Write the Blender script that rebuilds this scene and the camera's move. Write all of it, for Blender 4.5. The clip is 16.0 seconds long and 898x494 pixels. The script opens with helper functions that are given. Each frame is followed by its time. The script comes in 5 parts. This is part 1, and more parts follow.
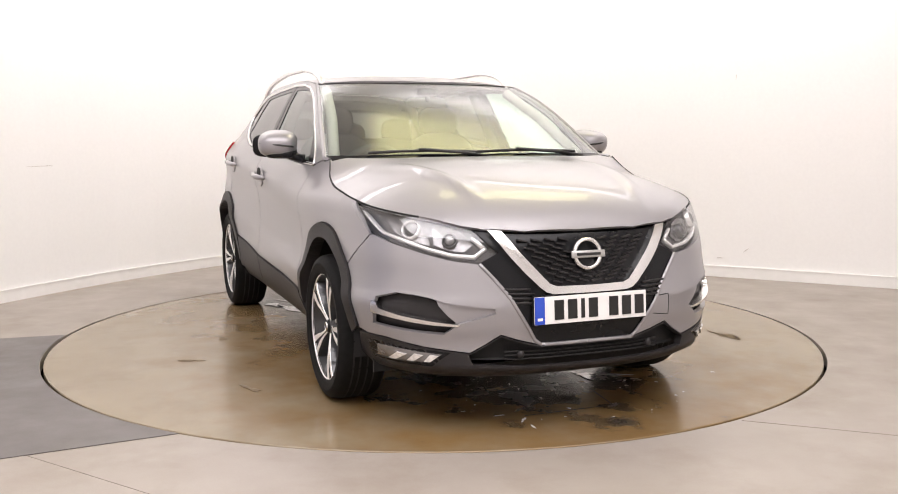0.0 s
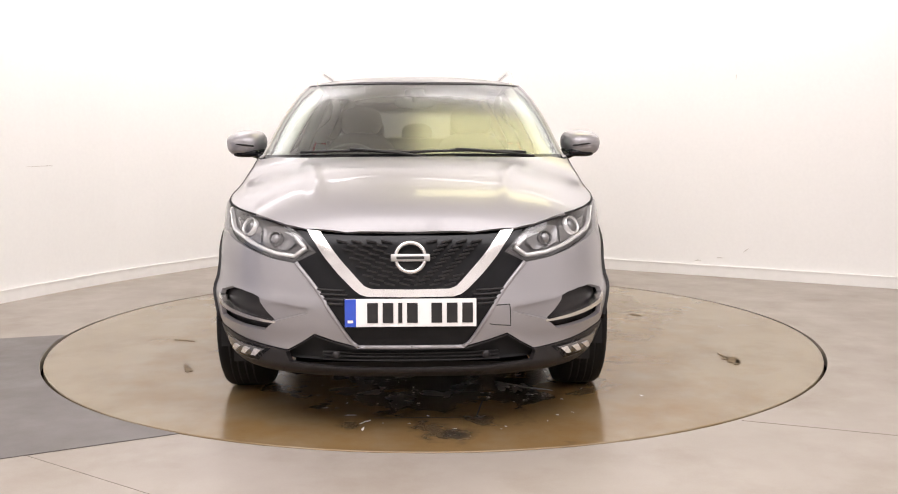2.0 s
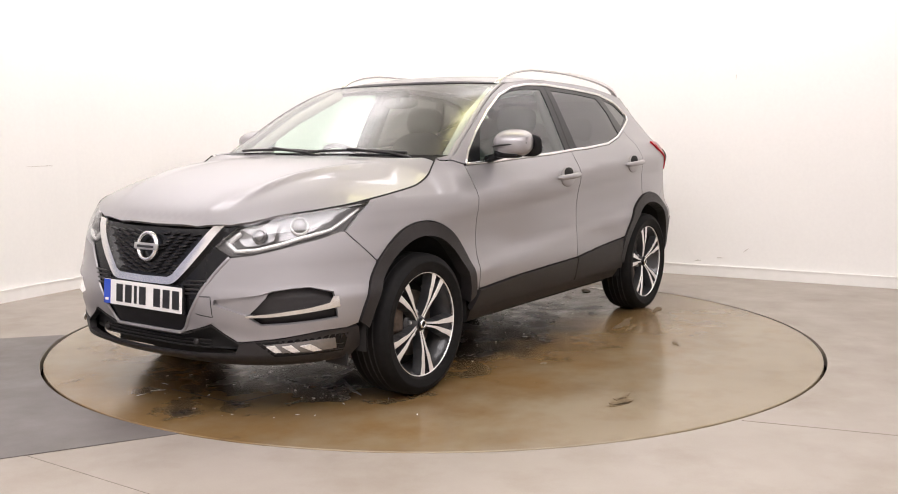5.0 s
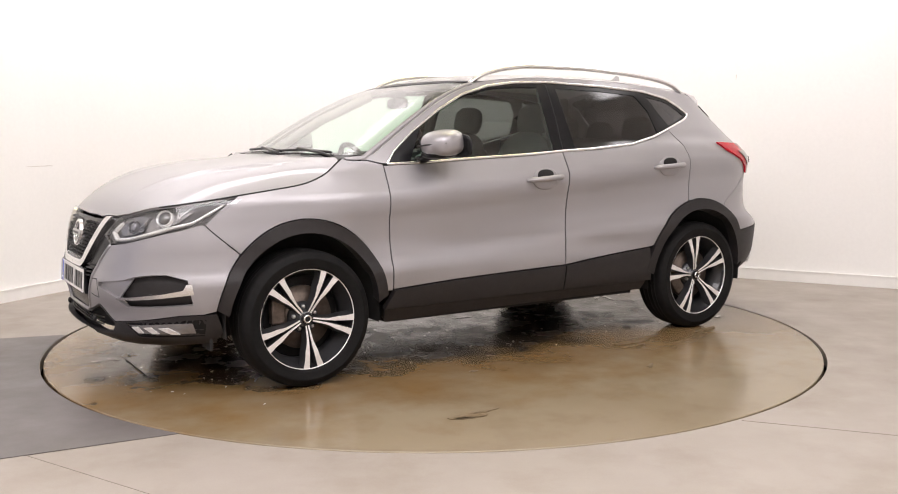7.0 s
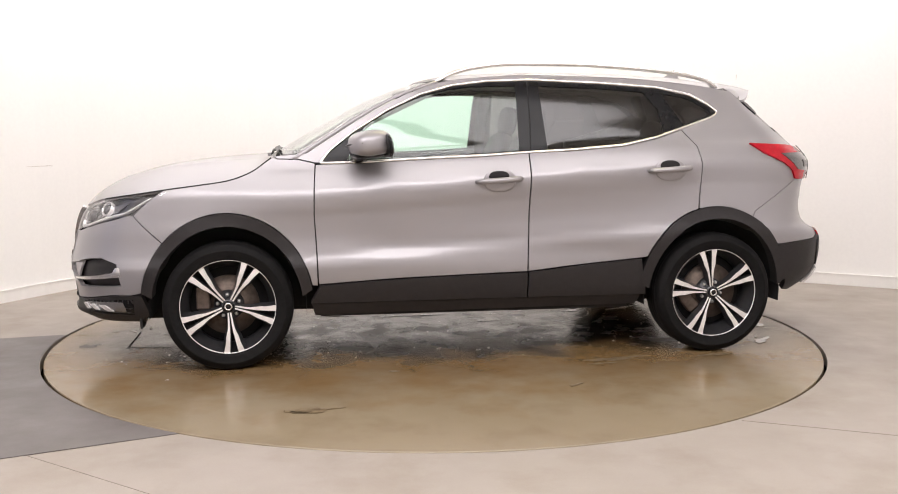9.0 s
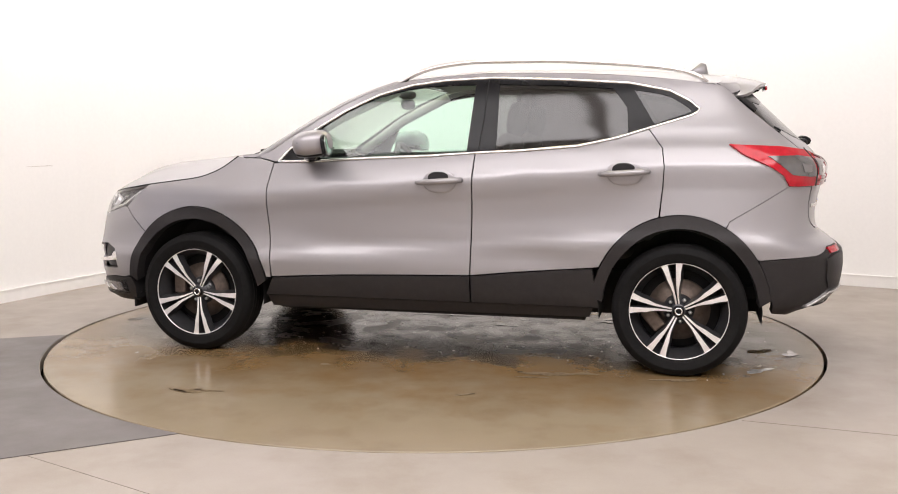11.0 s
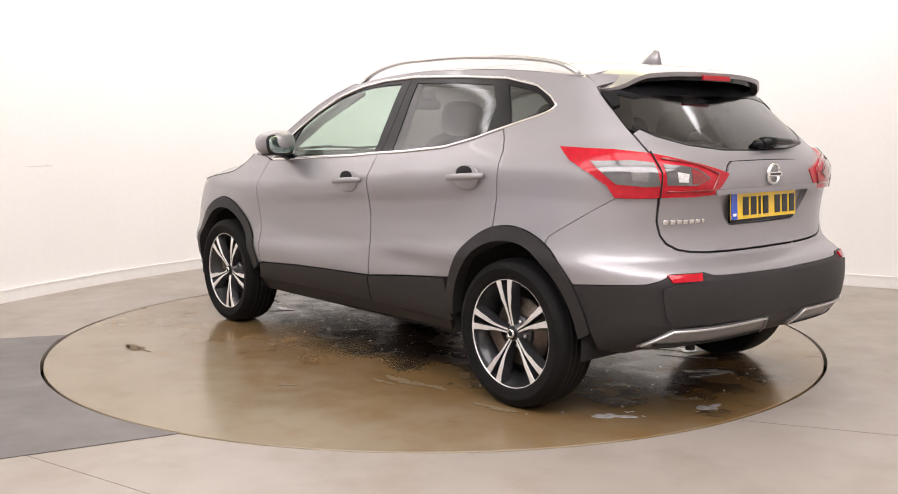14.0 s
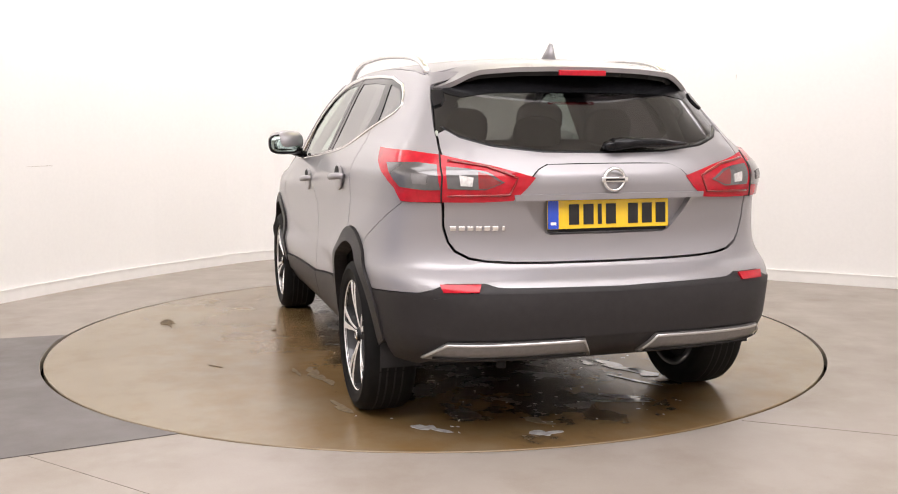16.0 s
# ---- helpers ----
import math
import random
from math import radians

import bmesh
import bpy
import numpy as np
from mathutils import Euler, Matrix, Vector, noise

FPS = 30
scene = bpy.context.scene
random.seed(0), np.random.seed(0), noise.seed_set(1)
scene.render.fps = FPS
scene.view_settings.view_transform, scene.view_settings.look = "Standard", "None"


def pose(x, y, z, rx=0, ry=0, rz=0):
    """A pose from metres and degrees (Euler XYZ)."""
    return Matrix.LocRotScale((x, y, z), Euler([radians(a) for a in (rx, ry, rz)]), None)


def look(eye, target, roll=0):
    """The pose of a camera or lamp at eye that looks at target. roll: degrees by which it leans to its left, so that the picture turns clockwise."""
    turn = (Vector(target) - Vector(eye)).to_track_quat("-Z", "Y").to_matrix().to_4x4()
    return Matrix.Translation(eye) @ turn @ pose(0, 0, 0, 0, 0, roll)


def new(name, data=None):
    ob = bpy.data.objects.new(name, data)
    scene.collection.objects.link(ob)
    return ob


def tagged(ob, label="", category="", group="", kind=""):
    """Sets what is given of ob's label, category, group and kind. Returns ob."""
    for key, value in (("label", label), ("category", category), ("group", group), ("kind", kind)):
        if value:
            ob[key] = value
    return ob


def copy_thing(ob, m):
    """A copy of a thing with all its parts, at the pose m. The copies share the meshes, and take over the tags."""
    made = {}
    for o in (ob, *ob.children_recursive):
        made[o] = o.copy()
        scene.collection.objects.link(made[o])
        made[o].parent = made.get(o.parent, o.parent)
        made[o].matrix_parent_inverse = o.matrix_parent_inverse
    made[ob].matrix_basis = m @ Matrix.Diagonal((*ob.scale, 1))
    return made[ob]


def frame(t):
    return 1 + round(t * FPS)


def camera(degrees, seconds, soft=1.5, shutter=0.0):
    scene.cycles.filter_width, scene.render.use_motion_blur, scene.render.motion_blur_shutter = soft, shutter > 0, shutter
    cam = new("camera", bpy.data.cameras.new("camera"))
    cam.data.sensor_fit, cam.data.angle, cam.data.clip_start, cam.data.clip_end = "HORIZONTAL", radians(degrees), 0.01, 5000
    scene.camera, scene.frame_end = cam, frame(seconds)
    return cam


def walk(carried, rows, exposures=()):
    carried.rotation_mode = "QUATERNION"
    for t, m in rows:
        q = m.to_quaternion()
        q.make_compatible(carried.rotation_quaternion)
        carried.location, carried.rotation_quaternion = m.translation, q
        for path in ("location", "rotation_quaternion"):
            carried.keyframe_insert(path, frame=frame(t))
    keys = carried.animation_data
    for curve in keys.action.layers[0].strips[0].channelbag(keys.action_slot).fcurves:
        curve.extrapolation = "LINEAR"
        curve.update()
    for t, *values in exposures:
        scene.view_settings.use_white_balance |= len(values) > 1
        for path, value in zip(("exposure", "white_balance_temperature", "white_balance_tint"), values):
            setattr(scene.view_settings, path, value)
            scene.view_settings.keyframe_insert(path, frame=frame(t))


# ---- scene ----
# ======== camera ========
cam = camera(50.68, 16.0, soft=1.0)
CAM_EYE = (0.0, -5.758, 1.211)
_yaw, _pitch = radians(-0.825), radians(-6.771)
_aim = (-math.sin(_yaw) * math.cos(_pitch), math.cos(_yaw) * math.cos(_pitch), math.sin(_pitch))
CAM = look(CAM_EYE, tuple(e + a for e, a in zip(CAM_EYE, _aim)), -0.12)
walk(cam, [(0, CAM), (16.0, CAM)], exposures=[(0, 0.60), (16.0, 0.60)])

TABLE_R = 2.24                      # turntable radius
OFF_X, OFF_Y = -0.133, -0.098       # the car's middle, from the turntable's axis
# turn of the table, degrees, along the clip
TURN = [(0.0, -69.0), (0.5, -72.39), (1.0, -77.84), (1.5, -83.5), (2.0, -89.6), (2.5, -95.37), (3.0, -101.45),
        (3.5, -107.2), (4.0, -113.3), (4.5, -118.98), (5.0, -125.2), (5.5, -130.9), (6.0, -136.9), (6.5, -142.7),
        (7.0, -148.7), (7.5, -154.6), (8.0, -160.6), (8.5, -166.1), (9.0, -172.0), (9.5, -177.7), (10.0, -183.5),
        (10.5, -189.2), (11.0, -195.0), (11.5, -200.85), (12.0, -206.9), (12.5, -212.5), (13.0, -218.64),
        (13.5, -224.34), (14.0, -230.45), (14.5, -236.14), (15.0, -242.29), (15.5, -248.04), (16.0, -254.16)]

# ======== world and light ========
world = bpy.data.worlds.new("studio_world")
scene.world = world
world.use_nodes = True
world.node_tree.nodes["Background"].inputs[0].default_value = (1.0, 0.95, 0.9, 1)
world.node_tree.nodes["Background"].inputs[1].default_value = 0.3

CEIL_Z = 4.2
# luminous ceiling panels, a yellowish one over the deck, and unseen leaning strips added to brighten the walls: x, y,
# width, depth, turn, tilt, radiance, colour
COOL, YELLOW = (1.0, 0.945, 0.985), (1.0, 0.93, 0.46)
LIGHTS = [(0.95, 0.80, 2.2, 0.9, 0, 0, 1.5, YELLOW), (-1.62, -2.75, 3.2, 1.2, 0, 0, 1.35, COOL), (1.85, -2.75, 3.3, 1.2, 0, 0, 1.35, COOL),
          (-1.85, -4.9, 3.8, 2.6, 0, 0, 2.8, COOL), (2.0, -4.9, 3.9, 2.6, 0, 0, 2.8, COOL),
          (-1.95, 1.3, 4.0, 1.0, 60, 30, 2.75, COOL), (1.75, 1.45, 4.4, 1.0, -29.7, 30, 2.7, COOL)]


def fixture_pose(x, y, turn, tilt):
    return pose(x, y, CEIL_Z - (0.34 if tilt else 0), tilt, 0, turn)


def area_lamp(x, y, w, d, turn, tilt, radiance, tone):
    lamp = bpy.data.lights.new("ceiling_lamp", "AREA")
    lamp.shape, lamp.size, lamp.size_y, lamp.color = "RECTANGLE", w, d, tone
    lamp.energy = radiance * math.pi * w * d
    o = new("ceiling_lamp", lamp)
    o.matrix_world = fixture_pose(x, y, turn, tilt) @ pose(0, 0, -0.07)
    return o


for _l in LIGHTS:
    area_lamp(*_l)


# ======== materials ========
def material(name, color, rough=0.5, metal=0.0, coat=0.0, grain=0.0, grain_scale=60.0, bump=0.0, bump_scale=200.0,
             stain=0.0, stain_scale=2.0, emit=None, spec=0.5, ior=1.5):
    m = bpy.data.materials.new(name)
    m.use_nodes = True
    nt = m.node_tree
    b = nt.nodes["Principled BSDF"]
    b.inputs["Roughness"].default_value = rough
    b.inputs["Metallic"].default_value = metal
    b.inputs["Coat Weight"].default_value = coat
    b.inputs["Coat Roughness"].default_value = 0.06
    b.inputs["Specular IOR Level"].default_value = spec
    b.inputs["IOR"].default_value = ior
    b.inputs["Base Color"].default_value = (*color, 1)
    tc = nt.nodes.new("ShaderNodeTexCoord")

    def noise_tex(scale, detail=5.0):
        n = nt.nodes.new("ShaderNodeTexNoise")
        n.inputs["Scale"].default_value, n.inputs["Detail"].default_value = scale, detail
        nt.links.new(tc.outputs["Object"], n.inputs["Vector"])
        return n.outputs["Fac"]

    src = None
    for amount, scale in ((grain, grain_scale), (stain, stain_scale)):
        if not amount:
            continue
        mp = nt.nodes.new("ShaderNodeMapRange")
        mp.inputs["From Min"].default_value, mp.inputs["From Max"].default_value = 0.3, 0.7
        mp.inputs["To Min"].default_value, mp.inputs["To Max"].default_value = 1 - amount, 1 + amount
        nt.links.new(noise_tex(scale), mp.inputs["Value"])
        mx = nt.nodes.new("ShaderNodeMix")
        mx.data_type, mx.blend_type = "RGBA", "MULTIPLY"
        mx.inputs["Factor"].default_value = 1.0
        if src:
            nt.links.new(src, mx.inputs["A"])
        else:
            mx.inputs["A"].default_value = (*color, 1)
        nt.links.new(mp.outputs["Result"], mx.inputs["B"])
        src = mx.outputs["Result"]
    if src:
        nt.links.new(src, b.inputs["Base Color"])
    if bump:
        bp = nt.nodes.new("ShaderNodeBump")
        bp.inputs["Strength"].default_value, bp.inputs["Distance"].default_value = bump, 0.002
        nt.links.new(noise_tex(bump_scale), bp.inputs["Height"])
        nt.links.new(bp.outputs["Normal"], b.inputs["Normal"])
    if emit:
        b.inputs["Emission Color"].default_value = (*emit[:3], 1)
        b.inputs["Emission Strength"].default_value = emit[3]
    return m


def glass_material(name, tint, gloss_rough=0.035, f0=0.09):
    """Thin pane: tinted see-through, with a gloss that grows towards grazing."""
    m = bpy.data.materials.new(name)
    m.use_nodes = True
    nt = m.node_tree
    nt.nodes.remove(nt.nodes["Principled BSDF"])
    tr = nt.nodes.new("ShaderNodeBsdfTransparent")
    tr.inputs["Color"].default_value = (*tint, 1)
    gl = nt.nodes.new("ShaderNodeBsdfGlossy")
    gl.inputs["Roughness"].default_value = gloss_rough
    lw = nt.nodes.new("ShaderNodeLayerWeight")
    lw.inputs["Blend"].default_value = 0.5
    pw = nt.nodes.new("ShaderNodeMath")
    pw.operation = "POWER"
    pw.inputs[1].default_value = 4.0
    fr = nt.nodes.new("ShaderNodeMapRange")
    fr.inputs["To Min"].default_value = f0
    nt.links.new(lw.outputs["Facing"], pw.inputs[0])
    nt.links.new(pw.outputs[0], fr.inputs["Value"])
    mx = nt.nodes.new("ShaderNodeMixShader")
    nt.links.new(fr.outputs["Result"], mx.inputs["Fac"])
    nt.links.new(tr.outputs[0], mx.inputs[1])
    nt.links.new(gl.outputs[0], mx.inputs[2])
    nt.links.new(mx.outputs[0], nt.nodes["Material Output"].inputs["Surface"])
    return m


PAINT = material("grey_metallic_paint", (0.330, 0.317, 0.326), rough=0.40, metal=0.50, coat=0.55, grain=0.05, grain_scale=900)
CLAD = material("black_textured_plastic", (0.022, 0.0195, 0.0198), rough=0.48, spec=0.32, grain=0.12, grain_scale=30, bump=0.15, bump_scale=900)
GLOSS_BLACK = material("gloss_black_plastic", (0.008, 0.008, 0.009), rough=0.22, spec=0.25, grain=0.1, grain_scale=20)
DARK = material("dark_underside", (0.012, 0.011, 0.011), rough=0.85, grain=0.3, grain_scale=12)
CHROME = material("polished_chrome", (0.82, 0.81, 0.80), rough=0.22, metal=1.0, grain=0.03, grain_scale=8)
SATIN = material("satin_silver", (0.55, 0.54, 0.53), rough=0.35, metal=0.9, grain=0.05, grain_scale=30)
RUBBER = material("tyre_rubber", (0.007, 0.0066, 0.0066), spec=0.16, rough=0.7, grain=0.2, grain_scale=40, bump=0.2, bump_scale=300)
RIM_FACE = material("machined_alloy", (0.86, 0.84, 0.82), rough=0.35, metal=0.55, grain=0.05, grain_scale=50)
RIM_DARK = material("dark_painted_alloy", (0.035, 0.035, 0.037), rough=0.3, metal=0.3, coat=0.5, grain=0.1, grain_scale=30)
DISC = material("rusty_brake_disc", (0.13, 0.10, 0.082), rough=0.5, metal=0.7, grain=0.3, grain_scale=30)
GLASS = glass_material("clear_car_glass", (0.74, 0.94, 0.84))
# gloss raised and blurred to imitate the milky veil of the reflected ceiling
SCREEN = glass_material("hazy_windscreen_glass", (0.80, 0.88, 0.80), gloss_rough=0.22, f0=0.15)
REAR_GLASS = glass_material("dark_rear_glass", (0.17, 0.165, 0.17), gloss_rough=0.08, f0=0.12)
MIRROR = material("tinted_mirror", (0.30, 0.36, 0.33), rough=0.04, metal=1.0, grain=0.03, grain_scale=8)
SKID = material("dull_silver_plastic", (0.24, 0.23, 0.225), rough=0.42, metal=0.5, grain=0.08, grain_scale=60)
PRIVACY = glass_material("tinted_privacy_glass", (0.15, 0.14, 0.145), gloss_rough=0.10, f0=0.09)
LENS = glass_material("clear_lamp_lens", (0.93, 0.94, 0.95))
RED_LENS = material("red_lamp_lens", (0.44, 0.008, 0.020), rough=0.12, spec=0.35, coat=0.25, grain=0.15, grain_scale=40)
RED_DEEP = material("deep_red_lamp", (0.22, 0.004, 0.006), rough=0.12, coat=1.0, grain=0.15, grain_scale=40)
LAMP_GREY = material("lamp_housing_grey", (0.27, 0.26, 0.26), rough=0.25, metal=0.7, grain=0.1, grain_scale=40)
TAIL_GREY = material("smoked_tail_lamp", (0.13, 0.125, 0.125), rough=0.15, metal=0.5, coat=1.0, grain=0.1, grain_scale=40)
LAMP_CLEAR = material("clear_reflector", (0.80, 0.78, 0.76), rough=0.15, metal=0.45, coat=1.0, grain=0.2, grain_scale=90)
FABRIC = material("dark_seat_fabric", (0.045, 0.042, 0.042), rough=0.9, grain=0.2, grain_scale=200, bump=0.3, bump_scale=500)
TRIM_DARK = material("dark_cabin_plastic", (0.03, 0.03, 0.031), rough=0.6, grain=0.15, grain_scale=60)
HEADLINER = material("pale_headliner", (0.55, 0.53, 0.50), rough=0.9, grain=0.05, grain_scale=100)
PLATE_W = material("white_plate", (0.82, 0.80, 0.78), rough=0.25, coat=0.5, grain=0.02, grain_scale=20)
PLATE_Y = material("yellow_plate", (0.85, 0.56, 0.02), rough=0.25, coat=0.5, grain=0.02, grain_scale=20)
PLATE_B = material("blue_plate_band", (0.02, 0.07, 0.50), rough=0.25, coat=0.5, grain=0.05, grain_scale=20)
INK = material("black_plate_ink", (0.012, 0.011, 0.011), rough=0.35, grain=0.05, grain_scale=60)
WALL = material("white_painted_wall", (0.86, 0.845, 0.83), rough=0.85, grain=0.012, grain_scale=40, stain=0.01, stain_scale=0.8, bump=0.05, bump_scale=150)
BACK_WALL = material("pale_grey_wall_paint", (0.74, 0.72, 0.71), rough=0.8, grain=0.05, grain_scale=20, stain=0.1, stain_scale=1.0)
CEILING = material("white_ceiling_paint", (0.80, 0.78, 0.74), rough=0.9, grain=0.02, grain_scale=20)
SKIRT = material("white_skirting_paint", (0.84, 0.82, 0.80), rough=0.5, grain=0.02, grain_scale=15)
LAMP_WHITE = material("glowing_diffuser", (0.9, 0.9, 0.9), rough=0.5, emit=(1.0, 0.965, 0.94, 1.0))
LAMP_YELLOW = material("yellow_glowing_diffuser", (0.9, 0.9, 0.8), rough=0.5, emit=(1.0, 0.93, 0.46, 1.2))
SCUFF = material("grey_scuff", (0.62, 0.58, 0.55), rough=0.9, grain=0.3, grain_scale=90)
DOOR_BLUE = material("blue_grey_door_paint", (0.38, 0.41, 0.53), rough=0.45, grain=0.06, grain_scale=30, stain=0.12, stain_scale=2.0)
HOUSING = material("dark_lamp_housing", (0.11, 0.105, 0.105), rough=0.28, metal=0.6, grain=0.1, grain_scale=40)
# water film with a pale base that stands in for the mirrored white wall
PUDDLE_GLINT = material("water_film_painted_bright", (0.56, 0.54, 0.52), rough=0.04, coat=1.0, grain=0.25, grain_scale=30)
JOINT = material("dusty_floor_joint", (0.19, 0.16, 0.135), rough=0.8, grain=0.3, grain_scale=40)
GAP = material("dark_gap", (0.01, 0.01, 0.01), rough=0.9, grain=0.1, grain_scale=20)


def floor_material(name, base, tan, wet=False):
    """Worn floor paint: two scales of stain, fine grain; the wet one has a dark glossy middle, wet and with under-car
    shade in its colour.
    """
    m = bpy.data.materials.new(name)
    m.use_nodes = True
    nt = m.node_tree
    b = nt.nodes["Principled BSDF"]
    tc = nt.nodes.new("ShaderNodeTexCoord")

    def tex(scale, detail, lo, hi, rough=0.6):
        n = nt.nodes.new("ShaderNodeTexNoise")
        n.inputs["Scale"].default_value, n.inputs["Detail"].default_value, n.inputs["Roughness"].default_value = scale, detail, rough
        nt.links.new(tc.outputs["Object"], n.inputs["Vector"])
        r = nt.nodes.new("ShaderNodeMapRange")
        r.inputs["From Min"].default_value, r.inputs["From Max"].default_value = lo, hi
        nt.links.new(n.outputs["Fac"], r.inputs["Value"])
        return r.outputs["Result"]

    def mix(fac, a, c, blend="MIX"):
        x = nt.nodes.new("ShaderNodeMix")
        x.data_type, x.blend_type = "RGBA", blend
        for key, v in (("Factor", fac), ("A", a), ("B", c)):
            if isinstance(v, (tuple, float)):
                x.inputs[key].default_value = v if isinstance(v, float) else (*v, 1)
            else:
                nt.links.new(v, x.inputs[key])
        return x.outputs["Result"]

    col = mix(tex(0.9, 4, 0.3, 0.7), base, tan)
    dark = mix(tex(2.3, 8, 0.5, 0.8), (1.0, 1.0, 1.0), (0.76, 0.715, 0.66))
    col = mix(1.0, col, dark, "MULTIPLY")
    damp_shade = None
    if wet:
        # wet, dirty middle with a ragged edge; its near-black also paints the car's shade
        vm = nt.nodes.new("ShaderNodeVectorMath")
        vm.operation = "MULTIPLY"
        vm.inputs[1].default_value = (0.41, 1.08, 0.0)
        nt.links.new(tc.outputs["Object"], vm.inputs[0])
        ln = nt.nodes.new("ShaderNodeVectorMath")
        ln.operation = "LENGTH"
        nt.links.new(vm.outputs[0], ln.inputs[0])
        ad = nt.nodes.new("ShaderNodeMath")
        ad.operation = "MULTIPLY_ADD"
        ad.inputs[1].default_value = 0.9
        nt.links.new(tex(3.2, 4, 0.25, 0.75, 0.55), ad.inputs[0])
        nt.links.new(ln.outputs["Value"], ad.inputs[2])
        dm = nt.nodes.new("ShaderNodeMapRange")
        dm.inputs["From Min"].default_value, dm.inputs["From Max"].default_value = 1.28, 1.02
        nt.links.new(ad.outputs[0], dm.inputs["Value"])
        damp_shade = dm.outputs["Result"]
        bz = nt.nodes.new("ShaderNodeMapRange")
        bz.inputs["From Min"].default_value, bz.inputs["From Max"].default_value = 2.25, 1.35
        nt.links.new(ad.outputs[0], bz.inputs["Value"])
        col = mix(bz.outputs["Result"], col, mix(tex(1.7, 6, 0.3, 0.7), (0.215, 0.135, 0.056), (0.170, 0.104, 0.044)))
        col = mix(damp_shade, col, (0.045, 0.034, 0.024))
    col = mix(1.0, col, mix(tex(160, 3, 0.2, 0.8), (0.94, 0.94, 0.94), (1.05, 1.05, 1.05)), "MULTIPLY")
    col = mix(tex(11, 7, 0.68, 0.80, 0.7), col, (0.20, 0.115, 0.05))
    rough_in = tex(3, 6, 0.3, 0.7)
    rr = nt.nodes.new("ShaderNodeMapRange")
    rr.inputs["To Min"].default_value, rr.inputs["To Max"].default_value = (0.14, 0.27) if wet else (0.35, 0.55)
    nt.links.new(rough_in, rr.inputs["Value"])
    nt.links.new(col, b.inputs["Base Color"])
    if damp_shade:
        rm = nt.nodes.new("ShaderNodeMix")
        dr = nt.nodes.new("ShaderNodeMapRange")
        dr.inputs["To Min"].default_value, dr.inputs["To Max"].default_value = 0.10, 0.34
        nt.links.new(tex(4, 6, 0.35, 0.62, 0.6), dr.inputs["Value"])
        nt.links.new(dr.outputs["Result"], rm.inputs["B"])
        nt.links.new(damp_shade, rm.inputs["Factor"])
        nt.links.new(rr.outputs["Result"], rm.inputs["A"])
        nt.links.new(rm.outputs["Result"], b.inputs["Roughness"])
    else:
        nt.links.new(rr.outputs["Result"], b.inputs["Roughness"])
    bp = nt.nodes.new("ShaderNodeBump")
    bp.inputs["Strength"].default_value, bp.inputs["Distance"].default_value = 0.08, 0.002
    nt.links.new(tex(90, 4, 0.0, 1.0), bp.inputs["Height"])
    nt.links.new(bp.outputs["Normal"], b.inputs["Normal"])
    return m


FLOOR = floor_material("painted_concrete_floor", (0.33, 0.29, 0.255), (0.30, 0.262, 0.222))
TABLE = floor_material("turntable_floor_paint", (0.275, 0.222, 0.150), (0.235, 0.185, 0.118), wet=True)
STRIP = floor_material("dark_grey_floor_paint", (0.14, 0.125, 0.12), (0.12, 0.105, 0.10))
PALE = material("pale_fleck_white", (0.62, 0.60, 0.57), rough=0.4, grain=0.15, grain_scale=60)
BROWN = material("brown_dirt_smear", (0.165, 0.12, 0.07), rough=0.6, spec=0.15, grain=0.3, grain_scale=50)


# ======== mesh helpers ========
from mathutils.geometry import delaunay_2d_cdt


def part(name, bm, mat, parent=None, label="", smooth=True):
    me = bpy.data.meshes.new(name)
    bm.to_mesh(me)
    bm.free()
    if smooth:
        for f in me.polygons:
            f.use_smooth = True
    me.materials.append(mat)
    ob = new(name, me)
    if parent:
        ob.parent = parent
    if label:
        ob["label"] = label
    return ob


def pchip(pts):
    """A smooth curve through (t, value) pairs that never overshoots them."""
    pts = sorted(pts)
    xs, ys = np.array([p[0] for p in pts], float), np.array([p[1] for p in pts], float)
    h, d = np.diff(xs), np.diff(ys) / np.diff(xs)
    m = np.zeros(len(xs))
    m[0], m[-1] = d[0], d[-1]
    for i in range(1, len(xs) - 1):
        if d[i - 1] * d[i] > 0:
            w1, w2 = 2 * h[i] + h[i - 1], h[i] + 2 * h[i - 1]
            m[i] = (w1 + w2) / (w1 / d[i - 1] + w2 / d[i])

    def f(x):
        x = np.clip(np.asarray(x, float), xs[0], xs[-1])
        i = np.clip(np.searchsorted(xs, x) - 1, 0, len(xs) - 2)
        t = (x - xs[i]) / h[i]
        return ((1 + 2 * t) * (1 - t) ** 2 * ys[i] + t * (1 - t) ** 2 * h[i] * m[i]
                + t * t * (3 - 2 * t) * ys[i + 1] + t * t * (t - 1) * h[i] * m[i + 1])
    return f


def smooth01(x):
    x = np.clip(x, 0, 1)
    return x * x * (3 - 2 * x)


def resample(poly, step, closed=True):
    out = []
    n = len(poly)
    for i in range(n if closed else n - 1):
        a, b = np.array(poly[i], float), np.array(poly[(i + 1) % n], float)
        k = max(1, int(np.ceil(np.linalg.norm(b - a) / step)))
        out += [a + (b - a) * j / k for j in range(k)]
    if not closed:
        out.append(np.array(poly[-1], float))
    return np.array(out)


